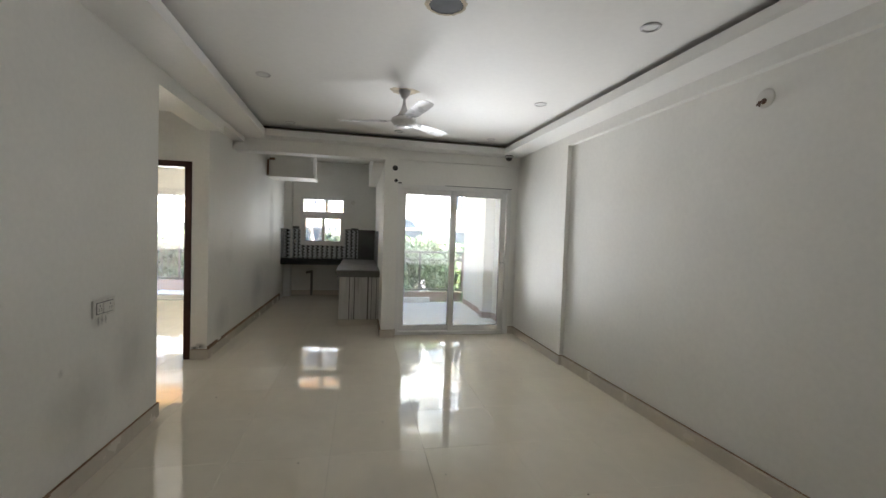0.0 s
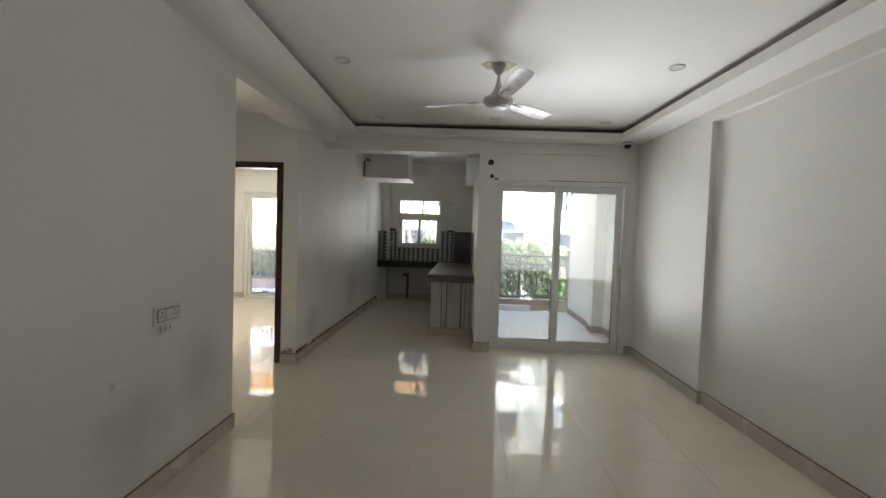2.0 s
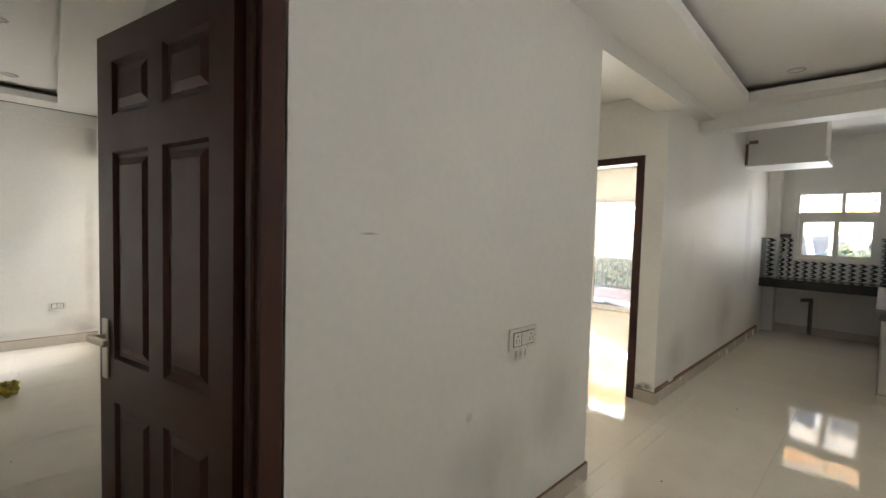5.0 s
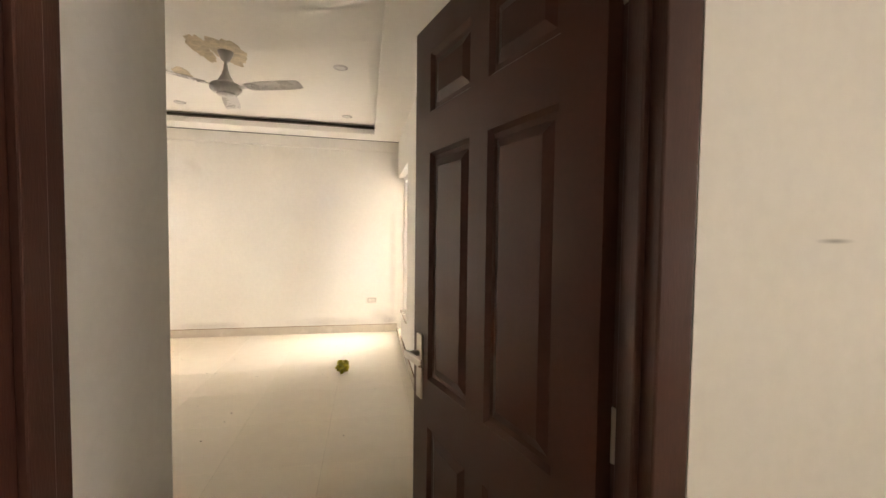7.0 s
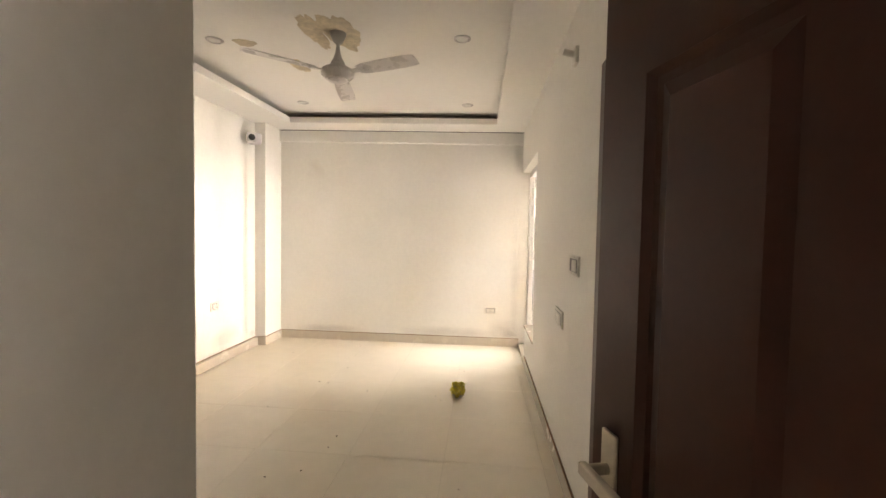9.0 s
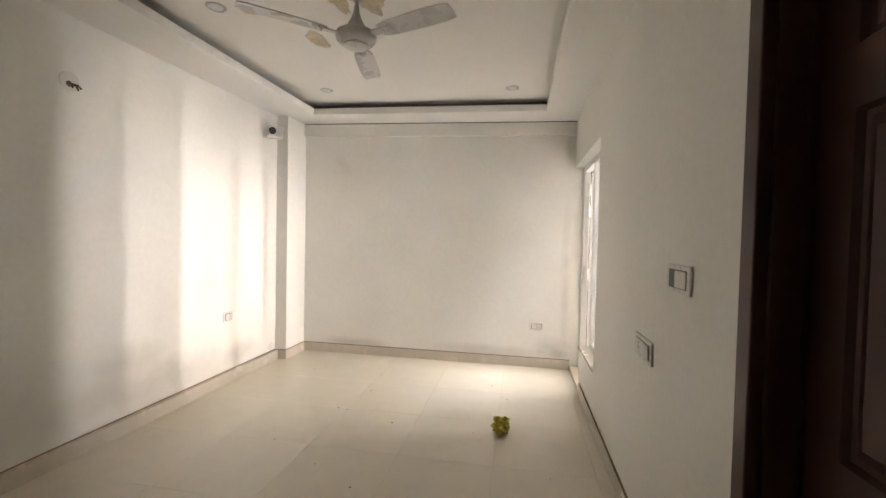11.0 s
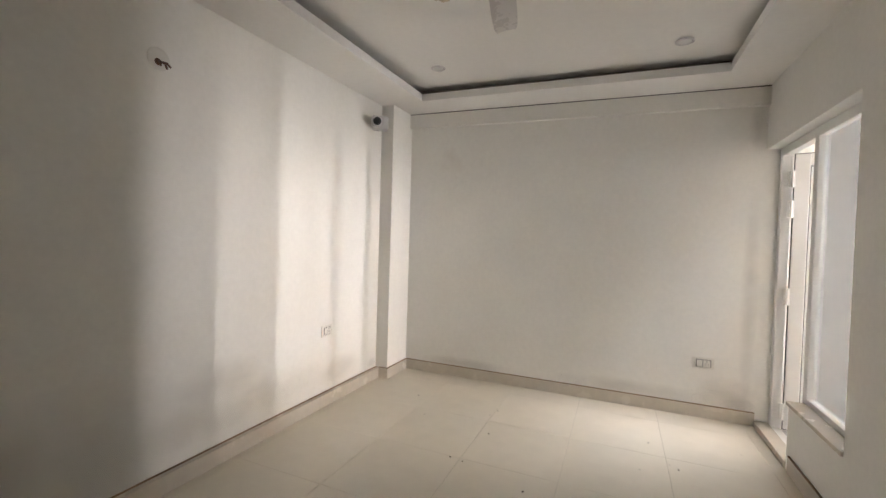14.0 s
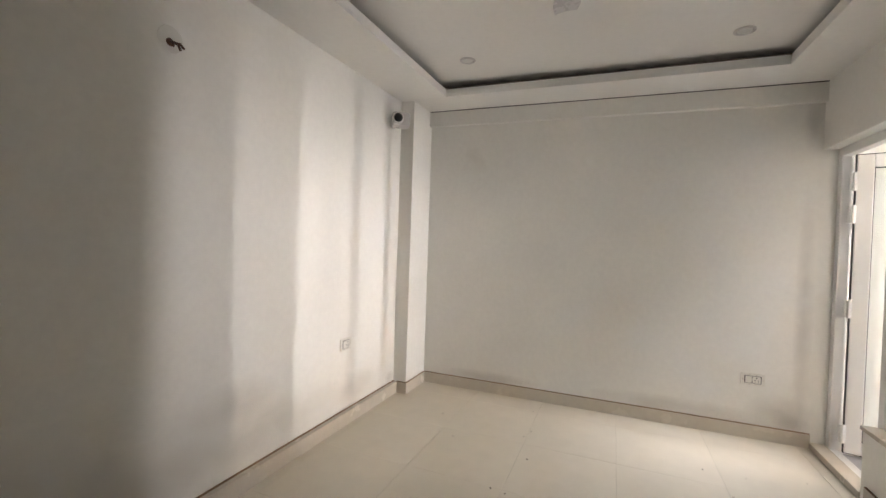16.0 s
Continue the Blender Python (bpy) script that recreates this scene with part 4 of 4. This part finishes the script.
tube(bm, (0, -0.06, 0.01), (0, -0.15, -0.03), 0.011)
part("spout", bm, STEEL, tap, smooth=True)
part("knob", tube(bmesh.new(), (0, -0.055, 0.012), (0, -0.055, 0.05), 0.018), STEEL, tap, smooth=True)
vent = thing("pipe_stub", "round grey pipe stub beside the kitchen window", "pipe", pose(1.27, KY, 2.06, 90, 0, 0))
part("ring", lathe(bmesh.new(), [(0.035, 0.012), (0.05, 0.012), (0.052, 0.0)]), PLASTIC, vent)
drain = thing("drain_pipe", "dark drain pipe under the kitchen worktop", "pipe")
part("pipe", tube(bmesh.new(), (0.42, KY - 0.05, 0.0), (0.42, KY - 0.05, 0.52), 0.026), STONE, drain, smooth=True)
part("elbow", tube(bmesh.new(), (0.30, KY - 0.05, 0.50), (0.44, KY - 0.05, 0.52), 0.026), STONE, drain, smooth=True)


# ---- balconies ----
def railing(label, x0, x1, y, z0, z1):
    r = tagged(thing("railing", label, "railing", group="balcony railings"), kind="structure")
    for z, h in ((z1, 0.045), (z1 - 0.16, 0.025), (z0 + 0.06, 0.03)):
        part("rail", box(bmesh.new(), x0, x1, y - 0.02, y + 0.02, z - h, z, bevel=0.004), RAIL, r)
    n = max(2, round((x1 - x0) / 0.115))
    for k in range(n + 1):
        x = x0 + 0.02 + (x1 - x0 - 0.04) * k / n
        main = k % 6 == 0
        w = 0.022 if main else 0.011
        part("post" if main else "baluster", box(bmesh.new(), x - w, x + w, y - w, y + w, z0 if main else z0 + 0.061, z1 - 0.045 if main else z1 - 0.186), RAIL, r)
        if not main and k % 2 == 0:
            part("cross_bar", box(bmesh.new(), x + 0.009, x + (x1 - x0 - 0.04) / n - 0.009, y - 0.007, y + 0.007, z0 + 0.40, z0 + 0.42), RAIL, r)
    return r


structure(boxes("balcony_kerb", BROWNTILE, [(1.93, 3.58, 5.22, 5.40, 0, 0.20)]), "low brown tiled balcony kerb", "kerb")
slab = boxes("stone_slab", WHITESTONE, [(2.06, 2.90, 5.13, 5.216, -0.012, 0.095)], bevel=0.006)
tagged(slab, "loose white stone slab lying against the kerb", "slab")
structure(boxes("balcony_wall", EXTERIOR, [(3.72, 4.0, 2.58, 3.50, -0.6, SLAB), (3.55, 4.0, 3.50, 3.72, -0.6, SLAB), (3.60, 4.0, 3.72, 5.10, -0.6, SLAB), (1.93, 2.0, 2.58, 6.31, -0.6, SLAB)]),
    "white outdoor wall and pilaster of the balcony", "wall")
structure(boxes("balcony_skirting", BROWNTILE, [(3.708, 3.72, 2.58, 3.488, 0, 0.10), (3.538, 3.72, 3.488, 3.50, 0, 0.10), (3.538, 3.55, 3.50, 3.72, 0, 0.10), (3.588, 3.60, 3.72, 5.10, 0, 0.10)]), "brown tile skirting on the balcony", "skirting")
railing("brown metal railing of the living room balcony", 2.0, 3.95, 5.31, 0.20, 1.06)
structure(boxes("side_panel", BROWNTILE, [(3.62, 3.66, 5.12, 5.40, 0.2, 1.0)]), "brown painted end panel of the railing", "panel")
structure(boxes("balcony_kerb_second", BROWNTILE, [(-5.4, -0.30, 6.75, 6.9, 0, 0.22)]), "low brown tiled kerb of the second balcony", "kerb")
railing("brown metal railing of the second balcony", -3.9, -0.30, 6.82, 0.22, 1.06)
structure(boxes("balcony_side", EXTERIOR, [(-0.303, KX0 - 0.02, 5.45, 6.9, -0.6, SLAB)]), "white side wall of the second balcony", "wall")
rng = random.Random(12)
bm = bmesh.new()
grid = []
for i in range(19):
    row = []
    for j in range(11):
        u, v = i / 18, j / 10
        h = 0.012 + 0.05 * max(0, noise.noise(Vector((u * 5, v * 4, 1.7)))) * 2
        edge = 0.06 * noise.noise(Vector((u * 4, v * 4, 8)))
        row.append(bm.verts.new((-3.15 + 0.62 * u + edge, 6.0 + 0.33 * v + edge, h)))
    grid.append(row)
for i in range(18):
    for j in range(10):
        bm.faces.new((grid[i][j], grid[i + 1][j], grid[i + 1][j + 1], grid[i][j + 1]))
cloth = part("floor_cloth", bm, CLOTH, smooth=True)
cloth.modifiers.new("thickness", "SOLIDIFY").thickness = 0.008
tagged(cloth, "crumpled white cloth lying on the balcony floor", "cloth")

# ---- outdoors ----
structure(boxes("ground", GROUND, [(-600, 600, -600, 900, -0.9, -0.6)]), "dusty ground with sparse grass", "ground")
structure(boxes("pavement", PAVING, [(-40, 40, 8.6, 14.6, -0.6, -0.56)]), "grey paved lane between the buildings", "pavement")


def shrub(label, x, y, w, d, h, seed, count):
    rng = random.Random(seed)
    s = thing("shrub", label, "shrub", pose(x, y, -0.6), "hedge shrubs")
    for k in range(5):
        bm = bmesh.new()
        a = rng.uniform(0, 6.28)
        p = Vector((rng.uniform(-w, w) * 0.3, rng.uniform(-d, d) * 0.3, 0))
        for r in (0.022, 0.017, 0.011):
            q = p + Vector((math.cos(a) * 0.16, math.sin(a) * 0.12, h * 0.3))
            tube(bm, p, q, r, r * 0.75, 6)
            p = q
            a += rng.uniform(-0.8, 0.8)
        part("stem", bm, BARK, s)
    verts, faces = [], []
    clumps = [(Vector((rng.uniform(-w, w), rng.uniform(-d, d), h * rng.uniform(0.12, 0.97))), rng.uniform(0.16, 0.3)) for _ in range(64)]
    for _ in range(count):
        c, r = rng.choice(clumps)
        n = Vector((rng.gauss(0, 1), rng.gauss(0, 1), rng.gauss(0, 1))).normalized()
        o = c + n * r * rng.uniform(0.5, 1.0)
        if o.z < 0.05:
            continue
        t = n.cross(Vector((rng.gauss(0, 1), rng.gauss(0, 1), rng.gauss(0, 1)))).normalized()
        u = (n + t.cross(n) * rng.uniform(-0.6, 0.6)).normalized().cross(t)
        l, b = rng.uniform(0.04, 0.08), rng.uniform(0.02, 0.034)
        i = len(verts)
        verts += [o - t * l, o + u * b, o + t * l, o - u * b]
        faces += [(i, i + 1, i + 2, i + 3)]
    me = bpy.data.meshes.new("leaves")
    me.from_pydata(verts, [], faces)
    me.materials.append(LEAF)
    leaves = new("leaves", me)
    leaves.parent = s
    tagged(leaves, kind="stuff")


for k, (x, h) in enumerate(((-5.2, 1.8), (-4.1, 1.75), (-3.0, 1.85), (-1.9, 1.75), (1.2, 1.85), (2.1, 1.8), (3.0, 1.9), (3.9, 1.75), (4.9, 1.9))):
    shrub("leafy green hedge shrub behind the railing", x, 7.9 if x < 0 else 6.9 + 0.2 * (k % 2), 0.62, 0.40, h, 20 + k, 10000)

tree = thing("tree", "slanting pale tree trunks outside the kitchen window", "tree", pose(0.8, 7.6, -0.6))
for k, (x0, x1, r) in enumerate(((-1.2, 0.1, 0.10), (-0.55, -1.2, 0.07), (0.0, 0.9, 0.08), (0.5, -0.15, 0.06))):
    bm = bmesh.new()
    p = Vector((x0 * 0.5, 0.2 * k, 0))
    for i in range(5):
        q = Vector((x0 * 0.5 + (x1 - x0) * (i + 1) / 5 * 1.2, 0.2 * k + 0.1 * math.sin(i + k), 0.9 * (i + 1)))
        tube(bm, p, q, r * (1 - 0.13 * i), r * (1 - 0.13 * (i + 1)), 9)
        p = q
    part("trunk", bm, PALEBARK, tree, smooth=True)
rng = random.Random(77)
verts, faces = [], []
clumps = [(Vector((rng.uniform(-1.6, 1.9), rng.uniform(-1.0, 1.2), rng.uniform(3.6, 6.0))), rng.uniform(0.3, 0.6)) for _ in range(40)]
for _ in range(7000):
    c, r = rng.choice(clumps)
    n = Vector((rng.gauss(0, 1), rng.gauss(0, 1), rng.gauss(0, 1))).normalized()
    o, t = c + n * r * rng.uniform(0.4, 1.0), n.orthogonal().normalized()
    u = n.cross(t) * rng.uniform(0.03, 0.05)
    t = t * rng.uniform(0.06, 0.11)
    i = len(verts)
    verts += [o - t, o + u, o + t, o - u]
    faces += [(i, i + 1, i + 2, i + 3)]
me = bpy.data.meshes.new("crown")
me.from_pydata(verts, [], faces)
me.materials.append(LEAF)
crown = new("crown", me)
crown.parent = tree
tagged(crown, kind="stuff")


def facade(label, x0, bays, y, storeys, accent):
    """A block of flats: piers, floor bands, recessed windows, balconies with balustrades, and a parapet."""
    bay, st, z0 = 3.2, 3.0, -0.6
    ob = thing("apartment_building", label, "building", pose(x0, y, z0))
    W, H = bays * bay, storeys * st
    bm = bmesh.new()
    box(bm, 0, W, 0.5, 9, 0, H)
    for i in range(bays + 1):
        box(bm, i * bay - 0.55, i * bay + 0.55, 0, 0.5, 0, H)
    for j in range(storeys):
        z = j * st
        for i in range(bays):
            a, b = i * bay + 0.55, (i + 1) * bay - 0.55
            sill = 0.0 if i % 2 else 0.95
            if sill:
                box(bm, a, b, 0.1, 0.5, z, z + sill)
            box(bm, a, b, 0.1, 0.5, z + 2.25, z + st)
    part("wall", bm, FACADE, ob)
    part("roof", boxes_mesh([(-0.2, W + 0.2, -0.35, 9.2, H, H + 0.22), (-0.1, W + 0.1, -0.15, 0.05, H + 0.22, H + 1.0)]), FACADE, ob)
    for i in range(0, bays + 1, 1 if accent == OCHRE else 2):
        part("pilaster", box(bmesh.new(), i * bay - 0.32, i * bay + 0.32, -0.14, -0.003, 0, H), accent, ob)
    for j in range(storeys):
        z = j * st
        part("floor_band", box(bmesh.new(), 0, W, -0.07, -0.003, z + 2.72, z + 2.95), accent if j % 2 else WHITESTONE, ob)
        for i in range(bays):
            a, b = i * bay + 0.55, (i + 1) * bay - 0.55
            sill = 0.0 if i % 2 else 0.95
            win = part("window", boxes_mesh([(a, a + 0.07, 0.34, 0.42, z + sill, z + 2.25), (b - 0.07, b, 0.34, 0.42, z + sill, z + 2.25), ((a + b) / 2 - 0.04, (a + b) / 2 + 0.04, 0.34, 0.42, z + sill, z + 2.25), (a, b, 0.34, 0.42, z + 2.18, z + 2.25), (a, b, 0.34, 0.42, z + sill, z + sill + 0.07)]), WHITESTONE, ob)
            for p0, p1 in ((a + 0.07, (a + b) / 2 - 0.04), ((a + b) / 2 + 0.04, b - 0.07)):
                part("pane", box(bmesh.new(), p0, p1, 0.37, 0.39, z + sill + 0.07, z + 2.18), WINDOWDARK, win)
            if sill:
                c, r = (a + b) / 2, 0.62
                arch = bmesh.new()
                rim = [(c + r * math.cos(math.pi * k / 10), z + 2.27 + 0.42 * math.sin(math.pi * k / 10)) for k in range(11)]
                for depth in (0.055, 0.099):
                    arch.faces.new([arch.verts.new((px, depth, pz)) for px, pz in rim])
                part("arched_light", arch, WINDOWDARK, ob)
            if i % 2 and j:
                bal = part("balcony", box(bmesh.new(), a - 0.4, b + 0.4, -1.1, -0.16, z - 0.15, z), accent, ob)
                d = [(a - 0.4, b + 0.4, -1.1, -1.0, z + 0.88, z + 1.0), (a - 0.4, b + 0.4, -1.1, -1.0, z, z + 0.08)]
                n = 15
                for k in range(n + 1):
                    x = a - 0.36 + (b - a + 0.72) * k / n
                    d.append((x - 0.035, x + 0.035, -1.085, -1.015, z + 0.08, z + 0.88))
                part("balustrade", boxes_mesh(d), WHITESTONE, bal)
    return ob


facade("cream and ochre block of flats with balconies", -17.6, 6, 15.0, 4, OCHRE)
facade("white block of flats with balconies and arched windows", 1.7, 6, 15.4, 4, WHITESTONE)


# ---- floors, tile by tile ----
def tiled_floor(name, label, rects, x_joint, y_joint, size, mat, top=0.0, gap=0.0010):
    """A bed with separate tiles on it, cut where a rectangle of the plan ends."""
    bed = structure(boxes(name, GROUT, [(a, b, c, d, top - 0.06, top - 0.0025) for a, b, c, d in rects]), label, "floor")
    shapes = {}
    for a, b, c, d in rects:
        i = math.floor((a - x_joint) / size)
        while x_joint + i * size < b:
            u0, u1 = max(a, x_joint + i * size), min(b, x_joint + (i + 1) * size)
            j = math.floor((c - y_joint) / size)
            while y_joint + j * size < d:
                v0, v1 = max(c, y_joint + j * size), min(d, y_joint + (j + 1) * size)
                w, h = round(u1 - u0, 3), round(v1 - v0, 3)
                if w > 0.01 and h > 0.01:
                    if (w, h) not in shapes:
                        g, e = gap / 2, 0.0008
                        bm = bmesh.new()
                        lo = [bm.verts.new(p) for p in ((g, g, -0.0024), (w - g, g, -0.0024), (w - g, h - g, -0.0024), (g, h - g, -0.0024))]
                        mid = [bm.verts.new((v.co.x, v.co.y, -e)) for v in lo]
                        hi = [bm.verts.new((x, y, 0)) for x, y in ((g + e, g + e), (w - g - e, g + e), (w - g - e, h - g - e), (g + e, h - g - e))]
                        for p, q in ((lo, mid), (mid, hi)):
                            for k in range(4):
                                bm.faces.new((p[k], p[(k + 1) % 4], q[(k + 1) % 4], q[k]))
                        bm.faces.new(hi)
                        me = bpy.data.meshes.new("tile")
                        bm.to_mesh(me)
                        bm.free()
                        me.materials.append(mat)
                        shapes[(w, h)] = me
                    t = new("tile", shapes[(w, h)])
                    t.location = (u0, v0, top)
                    t.parent = bed
                j += 1
            i += 1


tiled_floor("floor_living", "polished cream tiles with thin joints", [(LX, RX + 0.16, BACK, FY), (-0.12, LX, -2.70, -1.80), (KX0, KX1, FY, KY), (KX0, LX, D2Y + 0.11, FY), (-1.13, LX, 0, D2Y + 0.11)], 0.10, -0.72, 0.6, TILE)
tiled_floor("floor_bedroom", "polished cream bedroom floor tiles", [(BX0, BX1, BY0, BY1), (BX1, -0.12, PASSY, BY1)], -4.36, -3.716, 0.6, TILE)
tiled_floor("floor_second_room", "polished cream tiles in the second room", [(-3.45, -0.305, D2Y + 0.11, 5.40)], 0.10, -0.72, 0.6, TILE)
tiled_floor("floor_balcony", "matt grey balcony floor tiles", [(2.0, 3.72, FY + 0.1, 5.22), (-3.9, -0.30, 5.40, 6.75), (BX0 - 0.2, -3.6, BY1 + 0.15, 2.4)], 2.0, 2.47, 0.4, BALCONYTILE, top=-0.012)
